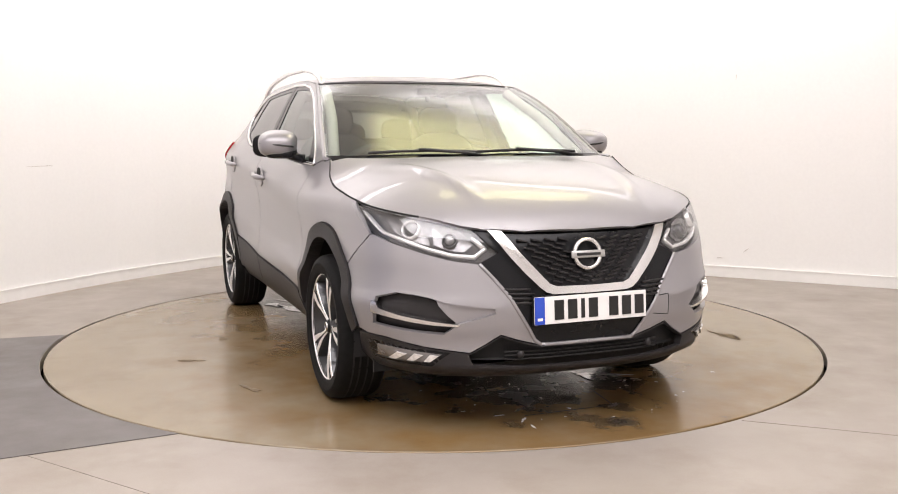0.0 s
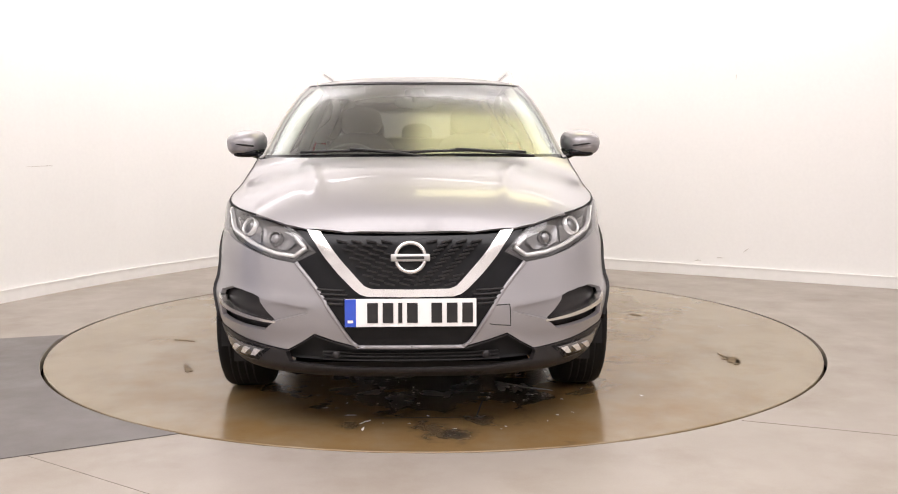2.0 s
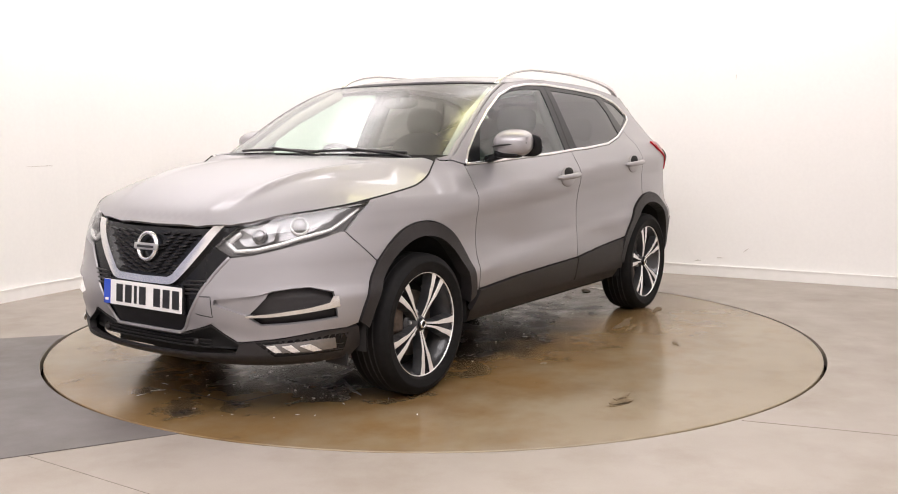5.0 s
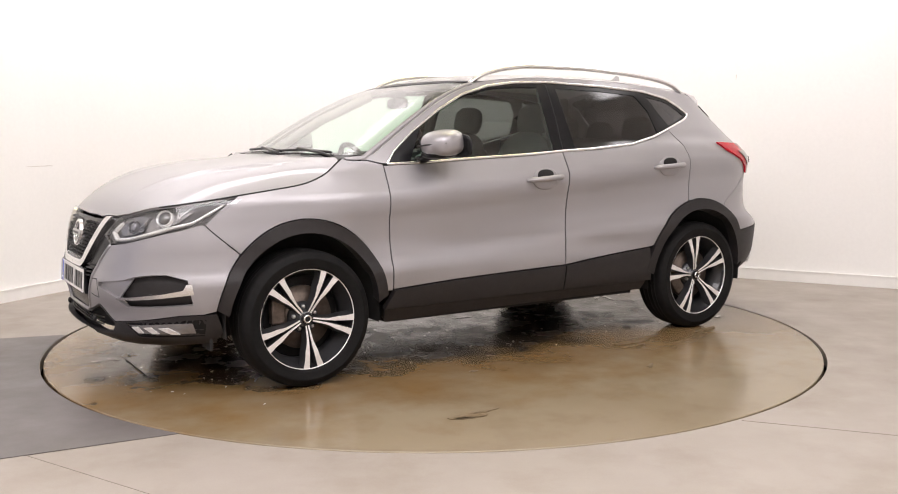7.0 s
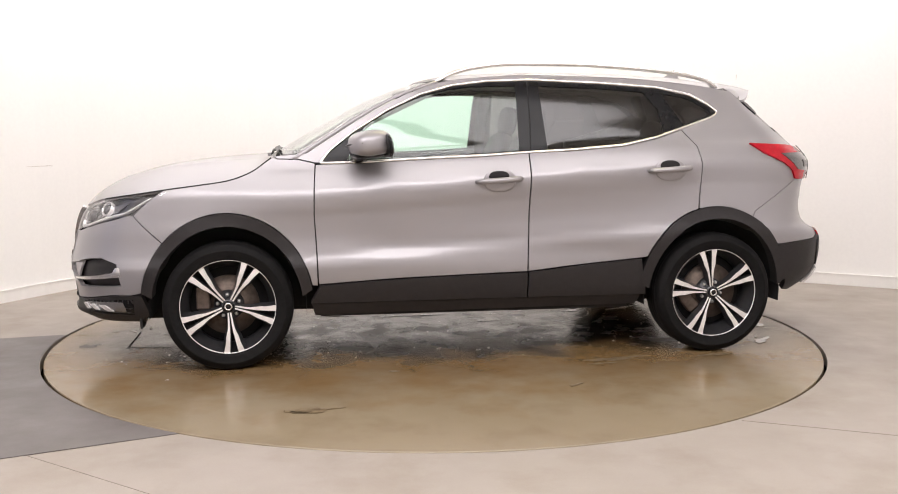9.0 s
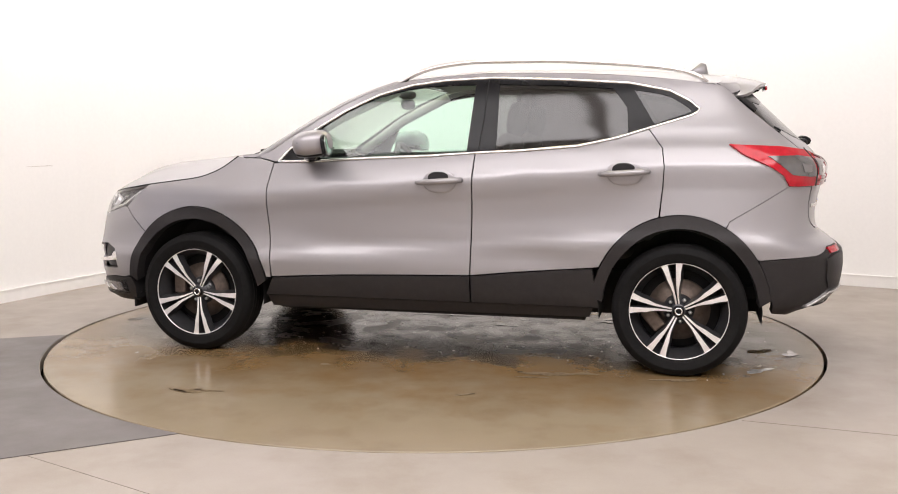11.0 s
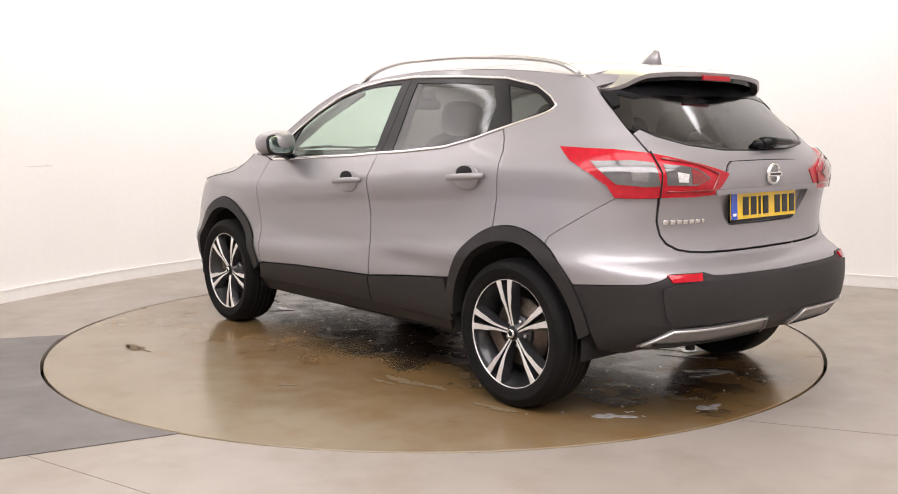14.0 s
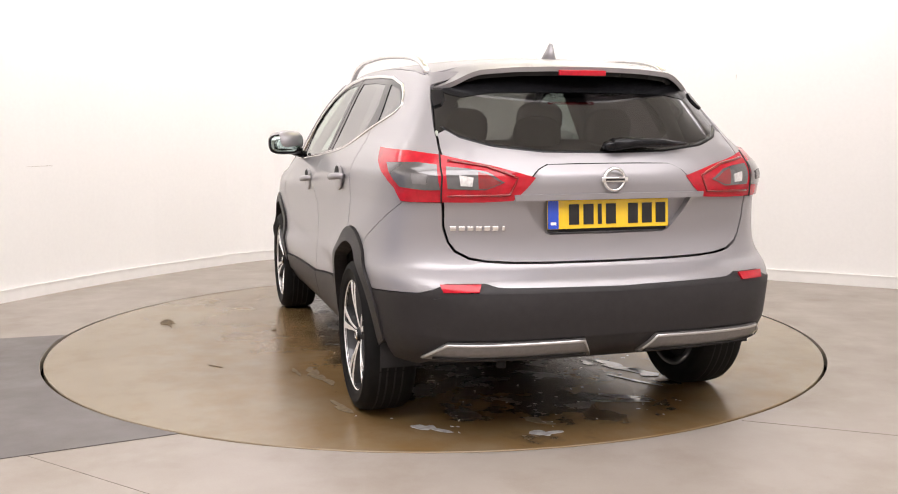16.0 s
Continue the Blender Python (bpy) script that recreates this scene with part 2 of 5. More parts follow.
def area2(p):
    return float(np.sum(p[:, 0] * np.roll(p[:, 1], -1) - np.roll(p[:, 0], -1) * p[:, 1]))


def inset_poly(p, d):
    a = p - np.roll(p, 1, 0)
    b = np.roll(p, -1, 0) - p
    a = a / (np.linalg.norm(a, axis=1, keepdims=True) + 1e-12)
    b = b / (np.linalg.norm(b, axis=1, keepdims=True) + 1e-12)
    n1, n2 = np.stack([-a[:, 1], a[:, 0]], 1), np.stack([-b[:, 1], b[:, 0]], 1)
    n = n1 + n2
    n = n / np.maximum(np.sum(n * n1, 1, keepdims=True), 0.5) if len(p) else n
    return p + n * d


def inside(poly, q):
    x, y = q[:, 0][:, None], q[:, 1][:, None]
    ax, ay = poly[:, 0][None], poly[:, 1][None]
    bx, by = np.roll(poly[:, 0], -1)[None], np.roll(poly[:, 1], -1)[None]
    c = ((ay > y) != (by > y)) & (x < (bx - ax) * (y - ay) / (by - ay + 1e-15) + ax)
    return (np.sum(c, 1) % 2) == 1


def edge_dist(poly, q):
    a, b = poly[None], np.roll(poly, -1, 0)[None]
    ab = b - a
    t = np.clip(np.sum((q[:, None] - a) * ab, 2) / (np.sum(ab * ab, 2) + 1e-15), 0, 1)
    return np.sqrt(np.min(np.sum((q[:, None] - a - t[..., None] * ab) ** 2, 2), 1))


def normals_of(surf, q, e=2e-3):
    du = surf(q[:, 0] + e, q[:, 1]) - surf(q[:, 0] - e, q[:, 1])
    dv = surf(q[:, 0], q[:, 1] + e) - surf(q[:, 0], q[:, 1] - e)
    n = np.cross(du, dv)
    return n / (np.linalg.norm(n, axis=1, keepdims=True) + 1e-12)


def panel(name, surf, poly, mat, parent, holes=(), gap=0.0025, off=0.0, depth=0.014, step=0.035, flip=False,
          mirror=False, label="", pillow=0.0):
    """A sheet cut to an outline, draped on a surface surf(u, v) and given a turned-in rim. flip: the surface's normal points inward."""
    p = resample(poly, step)
    if area2(p) < 0:
        p = p[::-1]
    p = inset_poly(p, gap)
    hs = []
    for h in holes:
        hp = resample(h, step)
        hs.append(inset_poly(hp if area2(hp) > 0 else hp[::-1], -gap))
    lo, hi = p.min(0), p.max(0)
    gx = np.arange(lo[0] + step / 2, hi[0], step)
    gy = np.arange(lo[1] + step / 2, hi[1], step * 0.866)
    g = np.array([(x + (step / 2 if j % 2 else 0), y) for j, y in enumerate(gy) for x in gx])
    if len(g):
        ok = inside(p, g) & (edge_dist(p, g) > step * 0.45)
        for h in hs:
            ok &= ~inside(h, g) & (edge_dist(h, g) > step * 0.45)
        g = g[ok]
    rings = [p] + hs
    pts, edges = [], []
    for r in rings:
        k = len(pts)
        pts += [Vector(v) for v in r]
        edges += [(k + i, k + (i + 1) % len(r)) for i in range(len(r))]
    pts += [Vector(v) for v in g]
    vs, es, fs, *_ = delaunay_2d_cdt(pts, edges, [], 1, 1e-7)
    q = np.array([(v.x, v.y) for v in vs])
    cen = np.array([q[list(f)].mean(0) for f in fs])
    keep = inside(p, cen)
    for h in hs:
        keep &= ~inside(h, cen)
    n = normals_of(surf, q) * (-1 if flip else 1)
    lift = off + (pillow * np.minimum(1, edge_dist(p, q) / (4 * step)) if pillow else 0) * np.ones(len(q))
    top = surf(q[:, 0], q[:, 1]) + n * lift[:, None]
    low = top - n * depth
    sgn = -1 if mirror else 1
    bm = bmesh.new()
    lay = bm.verts.layers.float_vector.new("skin_normal")
    tv = [bm.verts.new((v[0], sgn * v[1], v[2])) for v in top]
    for v, w in zip(tv, n):
        v[lay] = (w[0], sgn * w[1], w[2])
    for f, k in zip(fs, keep):
        if not k:
            continue
        tri = [tv[i] for i in f]
        if flip != mirror:
            tri.reverse()
        try:
            bm.faces.new(tri)
        except ValueError:
            pass
    bm.normal_update()
    if depth:
        lv = {}
        for e in [e for e in bm.edges if len(e.link_faces) == 1]:
            f = e.link_faces[0]
            a, b = e.verts
            lp = [l for l in f.loops if l.edge == e][0]
            a, b = lp.vert, lp.link_loop_next.vert
            for v in (a, b):
                if v not in lv:
                    w = low[tv.index(v)]
                    lv[v] = bm.verts.new((w[0], sgn * w[1], w[2]))
            bm.faces.new((b, a, lv[a], lv[b]))
            e.smooth = False
    for v in [v for v in bm.verts if not v.link_faces]:
        bm.verts.remove(v)
    ob = part(name, bm, mat, parent, label)
    if not pillow:
        me = ob.data
        nv = [Vector(d.vector) for d in me.attributes["skin_normal"].data]
        out = []
        for f in me.polygons:
            rim = any(nv[i].length < .5 for i in f.vertices)
            out += [f.normal.copy() if rim else nv[i] for i in f.vertices]
        me.normals_split_custom_set(out)
    return ob


def ribbon(name, surf, path, width, mat, parent, off=0.004, thick=0.006, flip=False, mirror=False, closed=False, step=0.03, label=""):
    """A narrow moulding that runs along a path on a surface: rounded top, two sides."""
    p = resample(path, step, closed)
    t = (np.roll(p, -1, 0) - np.roll(p, 1, 0)) if closed else np.gradient(p, axis=0)
    t = t / (np.linalg.norm(t, axis=1, keepdims=True) + 1e-12)
    nn = np.stack([-t[:, 1], t[:, 0]], 1)
    sgn = -1 if mirror else 1
    prof = [(-0.5, -1.0), (-0.42, 0.0), (-0.2, 0.5), (0.2, 0.5), (0.42, 0.0), (0.5, -1.0)]
    bm = bmesh.new()
    rows = []
    for w, hgt in prof:
        q = p + nn * (w * width)
        n = normals_of(surf, q) * (-1 if flip else 1)
        v = surf(q[:, 0], q[:, 1]) + n * (off + hgt * thick)
        rows.append([bm.verts.new((a[0], sgn * a[1], a[2])) for a in v])
    m = len(p)
    for i in range(len(prof) - 1):
        for j in range(m if closed else m - 1):
            bm.faces.new((rows[i][j], rows[i][(j + 1) % m], rows[i + 1][(j + 1) % m], rows[i + 1][j]))
    if not closed:
        bm.faces.new([r[0] for r in rows])
        bm.faces.new([r[-1] for r in rows])
    bmesh.ops.recalc_face_normals(bm, faces=bm.faces)
    return part(name, bm, mat, parent, label)


def add_box(bm, c, s, m=None, bevel=0.0):
    r = bmesh.ops.create_cube(bm, size=1, matrix=Matrix.Translation(c) @ (m or Matrix()) @ Matrix.Diagonal((*s, 1)))
    if bevel:
        es = list({e for v in r["verts"] for e in v.link_edges})
        bmesh.ops.bevel(bm, geom=es, offset=bevel, segments=2, affect="EDGES", profile=0.5)
    return bm


def box(name, c, s, mat, parent=None, bevel=0.0, m=None, label=""):
    return part(name, add_box(bmesh.new(), c, s, m, bevel), mat, parent, label, smooth=False)


def lathe(profile, seg=48, axis="Y"):
    """Turn (radius, along) pairs round an axis."""
    bm = bmesh.new()
    rings = []
    for r, a in profile:
        ring = []
        for i in range(seg):
            t = 2 * math.pi * i / seg
            c, s = r * math.cos(t), r * math.sin(t)
            ring.append(bm.verts.new((c, a, s) if axis == "Y" else (c, s, a)))
        rings.append(ring)
    for i in range(len(rings) - 1):
        for j in range(seg):
            k = (j + 1) % seg
            bm.faces.new((rings[i][j], rings[i][k], rings[i + 1][k], rings[i + 1][j]))
    bmesh.ops.recalc_face_normals(bm, faces=bm.faces)
    return bm


def tube(path, radius, seg=10, squash=1.0):
    """A round bar along a path."""
    pts = [Vector(p) for p in path]
    bm = bmesh.new()
    rings = []
    for i, p in enumerate(pts):
        t = (pts[min(i + 1, len(pts) - 1)] - pts[max(i - 1, 0)]).normalized()
        side = t.cross(Vector((0, 0, 1)))
        side = side.normalized() if side.length > 1e-4 else Vector((1, 0, 0))
        up = side.cross(t).normalized()
        r = radius[i] if isinstance(radius, (list, tuple)) else radius
        rings.append([bm.verts.new(p + side * (r * math.cos(2 * math.pi * k / seg)) + up * (r * squash * math.sin(2 * math.pi * k / seg))) for k in range(seg)])
    for a, b in zip(rings, rings[1:]):
        for k in range(seg):
            bm.faces.new((a[k], a[(k + 1) % seg], b[(k + 1) % seg], b[k]))
    bm.faces.new(rings[0])
    bm.faces.new(rings[-1][::-1])
    bmesh.ops.recalc_face_normals(bm, faces=bm.faces)
    return bm


def blob(c, s, power=2.6, useg=24, vseg=14, m=None):
    """A rounded box: a superellipsoid of half sizes s."""
    bm = bmesh.new()

    def sp(v):
        return math.copysign(abs(v) ** (2 / power), v)
    rows = []
    for j in range(1, vseg):
        ph = -math.pi / 2 + math.pi * j / vseg
        rows.append([Vector((s[0] * sp(math.cos(ph)) * sp(math.cos(2 * math.pi * i / useg)),
                             s[1] * sp(math.cos(ph)) * sp(math.sin(2 * math.pi * i / useg)), s[2] * sp(math.sin(ph)))) for i in range(useg)])
    m = Matrix.Translation(c) @ (m or Matrix())
    vr = [[bm.verts.new(m @ v) for v in r] for r in rows]
    for a, b in zip(vr, vr[1:]):
        for k in range(useg):
            bm.faces.new((a[k], a[(k + 1) % useg], b[(k + 1) % useg], b[k]))
    lo, hi = bm.verts.new(m @ Vector((0, 0, -s[2]))), bm.verts.new(m @ Vector((0, 0, s[2])))
    for k in range(useg):
        bm.faces.new((vr[0][(k + 1) % useg], vr[0][k], lo))
        bm.faces.new((vr[-1][k], vr[-1][(k + 1) % useg], hi))
    return bm


# ======== the studio ========
def plane_surf(z):
    def f(u, v):
        u, v = np.asarray(u, float), np.asarray(v, float)
        return np.stack([u, v, np.full_like(u, z)], -1)
    return f


def wall_line():
    """The wall's foot on plan, anticlockwise: a bowed side, a rounded corner, a straight side, and plain walls behind the camera."""
    bow = pchip([(-3.3, -4.55), (-1.3, -3.98), (1.06, -3.16), (2.07, -2.67), (3.13, -1.95), (3.75, -1.46)])
    left = [(float(bow(y)), y) for y in np.linspace(3.13, -3.3, 20)]
    right = [(5.4, 0.55), (3.63, 1.545), (2.4, 2.246), (1.48, 2.764)]
    p0, p1, p2 = (0.4, 3.375), (-1.09, 4.21), (float(bow(3.13)), 3.13)
    corner = [tuple((1 - t) ** 2 * a + 2 * t * (1 - t) * b + t * t * c for a, b, c in zip(p0, p1, p2)) for t in np.linspace(0, 1, 20)[:-1]]
    back = [(-4.7, -8.0), (5.4, -8.0)]
    return right + corner + left + back


WALL_LINE = wall_line()


SCUFFS = [((-3.035, 1.345, .979), (-2.842, 1.772, .973), .004), ((2.24, 2.333, .125), (2.285, 2.307, .128), .005), ((2.40, 2.242, .158), (2.45, 2.213, .163), .005),
          ((2.59, 2.134, .218), (2.634, 2.110, .253), .005), ((2.50, 2.185, 1.66), (2.502, 2.184, 1.70), .003)]


def build_room():
    n = len(WALL_LINE)

    def strip(name, pts, z0, z1, d0, d1, mat, kind_label):
        pts = [Vector((x, y, 0)) for x, y in pts]
        n = len(pts)
        bm = bmesh.new()
        rows = {}
        for key, d, z in (("a", d0, z0), ("b", d0, z1), ("c", d1, z1), ("d", d1, z0)):
            row = []
            for i, p in enumerate(pts):
                t = (pts[min(i + 1, n - 1)] - pts[max(i - 1, 0)]).normalized()
                row.append(bm.verts.new((p.x - t.y * d, p.y + t.x * d, z)))
            rows[key] = row
        for a, b in (("a", "b"), ("b", "c"), ("c", "d"), ("d", "a")):
            for i in range(n - 1):
                j = i + 1
                bm.faces.new((rows[a][i], rows[a][j], rows[b][j], rows[b][i]))
        bmesh.ops.recalc_face_normals(bm, faces=bm.faces)
        return tagged(part(name, bm, mat, smooth=False), kind_label, name.split("_")[0], kind="structure")

    white, dark = WALL_LINE[:-2], [WALL_LINE[-3], WALL_LINE[-2], WALL_LINE[-1], WALL_LINE[0]]
    strip("wall", white, -0.1, CEIL_Z, 0.0, -0.15, WALL, "white painted curved studio wall with faint scuffs")
    strip("wall_back", dark, -0.1, CEIL_Z, 0.0, -0.15, BACK_WALL, "plain pale grey wall on the far side of the studio")
    strip("baseboard", white, 0.0, 0.085, 0.014, 0.001, SKIRT, "white painted skirting board along the wall")
    strip("trim", white, 0.085, 0.094, 0.018, 0.001, SKIRT, "thin white capping on the skirting board")
    outer = [(x * 1.02, y * 1.02) for x, y in WALL_LINE]
    bm = bmesh.new()
    lo = [bm.verts.new((x, y, CEIL_Z)) for x, y in outer]
    hi = [bm.verts.new((x, y, CEIL_Z + 0.1)) for x, y in outer]
    bm.faces.new(lo[::-1])
    bm.faces.new(hi)
    for i in range(n):
        j = (i + 1) % n
        bm.faces.new((lo[i], lo[j], hi[j], hi[i]))
    tagged(part("ceiling", bm, CEILING, smooth=False), "pale cream studio ceiling", "ceiling", kind="structure")
    circle = [((TABLE_R + 0.011) * math.cos(a), (TABLE_R + 0.011) * math.sin(a)) for a in np.linspace(0, 2 * math.pi, 180, endpoint=False)]
    f = panel("floor", plane_surf(0.0), outer, FLOOR, None, holes=[circle], gap=0.0, depth=0.06, step=0.4)
    tagged(f, "worn beige-grey painted concrete floor", "floor", kind="structure")
    # pit under the table, seen through the gap
    bm = lathe([(0.01, -0.30), (TABLE_R + 0.05, -0.30), (TABLE_R + 0.05, -0.065)], 120, "Z")
    tagged(part("pit", bm, GAP, smooth=False), "dark pit below the turntable rim", "pit", kind="structure")
    # dark painted lane, cut round the table
    arc = [((TABLE_R + 0.014) * math.cos(a), (TABLE_R + 0.014) * math.sin(a)) for a in np.linspace(radians(181.2), radians(242.2), 40)]
    lane = arc + [(-1.64, -2.285), (-3.9, -3.34), (-3.98, -0.58), (-2.607, -0.15)]
    f = panel("road", plane_surf(0.0), lane, STRIP, None, gap=0.0, off=0.004, depth=0.003, step=0.08)
    tagged(f, "dark grey painted lane on the studio floor", "floor lane", kind="structure")
    for a, b in (((-1.64, -2.19), (-0.6, -2.90)), ((1.30, -1.86), (3.6, -2.74)), ((-0.6, -2.90), (1.2, -4.1))):
        r = ribbon("trim", plane_surf(0.0), [a, b], 0.003, JOINT, None, off=0.001, thick=0.001, step=0.2)
        tagged(r, "thin dark joint in the concrete floor", "floor joint", kind="structure")
    # scuffs on the wall: two ends of each mark
    for a, b, w in (SCUFFS):
        a, b = Vector(a), Vector(b)
        mark = part("trim", tube([a, a.lerp(b, .5) + Vector((0, 0, .004)), b], [w * .4, w, w * .3], 6, 1.0), SCUFF, smooth=False)
        tagged(mark, "faint grey scuff on the white wall", "wall scuff", kind="structure")


def build_reflected_door():
    """An unseen roller door, added where the lane meets the wall to tint the car's side: frame, slats, bottom rail."""
    a, b = Vector((-3.86, -0.80, 0)), Vector((-4.44, -3.00, 0))
    run, mid = (b - a).length, (a + b) / 2
    m = Matrix.Translation(mid) @ pose(0, 0, 0, 0, 0, math.degrees(math.atan2(b.y - a.y, b.x - a.x)))
    e = new("door_1")
    e.matrix_world = m
    for k in range(22):
        box("slat", (0, 0, .115 + k * .105), (run, .03, .098), DOOR_BLUE, e, bevel=.01)
    box("bottom_rail", (0, 0, .032), (run, .05, .06), SATIN, e)
    for sg in (-1, 1):
        box("guide", (sg * (run / 2 + .03), 0, 1.2), (.06, .09, 2.4), SKIRT, e)
    box("roller_box", (0, 0, 2.52), (run + .12, .22, .26), SKIRT, e, bevel=.01)
    tagged(e, "unseen blue-grey slatted roller door, added at the lane's end for its reflection in the car", "roller door", kind="structure")


def ceiling_light(x, y, w, d, turn, tilt, radiance, tone):
    e = new("ceiling_light")
    e.matrix_world = fixture_pose(x, y, turn, tilt)
    bm = bmesh.new()
    for dx, dy, fw, fd in ((0, d / 2 + .02, w + .08, .04), (0, -d / 2 - .02, w + .08, .04), (w / 2 + .02, 0, .04, d), (-w / 2 - .02, 0, .04, d)):
        add_box(bm, (dx, dy, -0.03), (fw, fd, 0.06))
    part("frame", bm, SKIRT, e, smooth=False)
    if tilt:
        for dx in (-w * .4, w * .4):
            box("hanger", (dx, 0, .16), (.03, .03, .36), SKIRT, e, m=pose(0, 0, 0, -tilt, 0, 0))
    box("diffuser", (0, 0, -0.03), (w, d, 0.02), LAMP_YELLOW if tone == YELLOW else LAMP_WHITE, e)
    return tagged(e, "yellowish luminous ceiling panel, switched on" if tone == YELLOW else "large white luminous ceiling panel out of view, switched on", "ceiling light", "ceiling lights")


build_room()
build_reflected_door()
for _l in LIGHTS:
    ceiling_light(*_l)


# ======== turntable ========
def stain(name, pts, mat, parent, z=0.002, label=""):
    return panel(name, plane_surf(0.0), pts, mat, parent, gap=0.0, off=z, depth=0.0015, step=0.05, label=label)


def ragged(cx, cy, rx, ry, turn, seed, n=26, rough=0.35):
    rnd = random.Random(seed)
    ph = [rnd.uniform(0, 6.28) for _ in range(6)]
    out = []
    for i in range(n):
        a = 2 * math.pi * i / n
        k = 1 + rough * sum(math.sin((j + 2) * a + ph[j]) / (j + 1.5) for j in range(5)) + rnd.uniform(-0.08, 0.08)
        x, y = rx * k * math.cos(a), ry * k * math.sin(a)
        c, s = math.cos(turn), math.sin(turn)
        out.append((cx + c * x - s * y, cy + s * x + c * y))
    return out


def build_stains(e):
    """Dirt smears, puddles painted bright and white flecks that turn with the deck."""
    for x, y, rx, ry_, a, sd in ((.79, 1.59, .055, .05, .6, 11), (.70, 1.57, .06, .012, .2, 12), (.85, 1.60, .05, .014, -.4, 13), (-.94, .85, .10, .03, .2, 14), (-.78, .88, .08, .03, -.2, 15),
                                 (-1.46, .85, .08, .03, .3, 16), (-1.9, .09, .07, .03, .9, 17), (-.75, .96, .06, .014, .1, 18), (.35, .95, .03, .012, .2, 19), (-.5, 1.35, .05, .012, .5, 20),
                                 (.9, -1.3, .07, .02, .3, 21), (.2, -1.5, .06, .015, 1.0, 22), (-.3, -1.25, .05, .02, .2, 24)):
        stain("dirt_smear", ragged(x, y, rx, ry_, a, sd, 30, .5), BROWN, e, .0034)
    # puddles; the wall's reflection is put into their pale colour
    for x, y, rx, ry_, a, sd in ((-1.66, -.42, .12, .018, .9, 37), (-1.02, -.55, .06, .02, .3, 38), (-1.42, -.62, .10, .016, .5, 39), (-.38, -.30, .06, .02, .1, 40), (.05, -.55, .16, .012, .05, 41), (.6, -.62, .12, .010, -.1, 42), (-1.86, .56, .07, .03, .6, 43), (-2.06, .13, .035, .05, .2, 31), (-1.73, -.40, .10, .022, 1.2, 32), (-1.14, -.67, .15, .04, .5, 33), (-1.30, -.74, .07, .05, .9, 34), (1.28, .31, .07, .03, .4, 35), (1.3, .41, .10, .014, 1.0, 36)):
        stain("bright_puddle", ragged(x, y, rx, ry_, a, sd, 34, .6), PUDDLE_GLINT, e, .0036)
    # small white flecks, past counting
    rnd = random.Random(5)
    bm = bmesh.new()
    for _ in range(210):
        x, y = rnd.uniform(-2.0, 2.0), rnd.choice((-1, 1)) * abs(rnd.gauss(.30, .26))
        if x * x + y * y > 4.2:
            continue
        r, a = rnd.uniform(.002, .008) * (2.2 if rnd.random() < .08 else 1), rnd.uniform(0, 3.1)
        q = ragged(x, y, r * rnd.uniform(1, 2.0), r * .7, a, rnd.random(), 9, .5)
        bm.faces.new([bm.verts.new((px, py, .0042)) for px, py in q])
    tagged(part("white_flecks", bm, PALE, e, smooth=False), kind="stuff")
    # hatch in the deck
    ribbon("hatch_joint", plane_surf(0.0), [(1.80, -.28), (1.80, .16), (1.55, .20)], .006, GAP, e, off=.0045, thick=.001, step=.1)


def build_turntable():
    e = new("turntable")
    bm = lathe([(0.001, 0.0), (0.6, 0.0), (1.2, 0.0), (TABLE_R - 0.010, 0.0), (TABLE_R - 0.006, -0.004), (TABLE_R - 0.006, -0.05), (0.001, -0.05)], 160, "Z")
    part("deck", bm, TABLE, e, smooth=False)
    build_stains(e)
    tagged(e, "round tan painted turntable flush with the floor, wet and with shade painted under the car", "turntable")
    return e


turntable = build_turntable()

# ======== the car: shape ========
# x forward, y to its left, z up; the middle of the wheelbase on the ground is the origin
width_z = pchip([(.18, .74), (.27, .815), (.34, .852), (.42, .874), (.50, .886), (.565, .892), (.64, .872), (.72, .864), (.82, .873),
                 (.89, .889), (.93, .893), (.955, .889), (.985, .873), (1.06, .828), (1.10, .802), (1.2, .760), (1.33, .705), (1.43, .657), (1.5, .616), (1.58, .565)])
belt_g = pchip([(.36, 0), (.50, .75), (.62, 1), (.95, 1), (1.12, 1), (1.33, .25), (1.5, 0)])


def side_w(x, z):
    """Half width of the body at x and z."""
    x, z = np.asarray(x, float), np.asarray(z, float)
    rise = np.clip((.3 - x) * .07, -.045, .11)
    w = width_z(z - rise * belt_g(z))
    w = w - .046 * smooth01((x - 1.0) / .5) * smooth01((z - .68) / .22) * (1 - .6 * smooth01((z - .98) / .12))
    w = w - .012 * smooth01((-x - .8) / .8) * smooth01((z - 1.2) / .2)
    low = 1 - smooth01((z - .72) / .34)
    w = w + (.020 * np.exp(-((x - 1.25) / .42) ** 2) + .026 * np.exp(-((x + 1.28) / .38) ** 2)) * low
    w = w - .036 * smooth01((-x - .95) / .6) * smooth01((z - .80) / .25)
    w = w - .017 * np.exp(-((z - .610 - .02 * x) / .072) ** 2) * smooth01((.80 - x) / .35) * smooth01((x + .92) / .35)
    return w


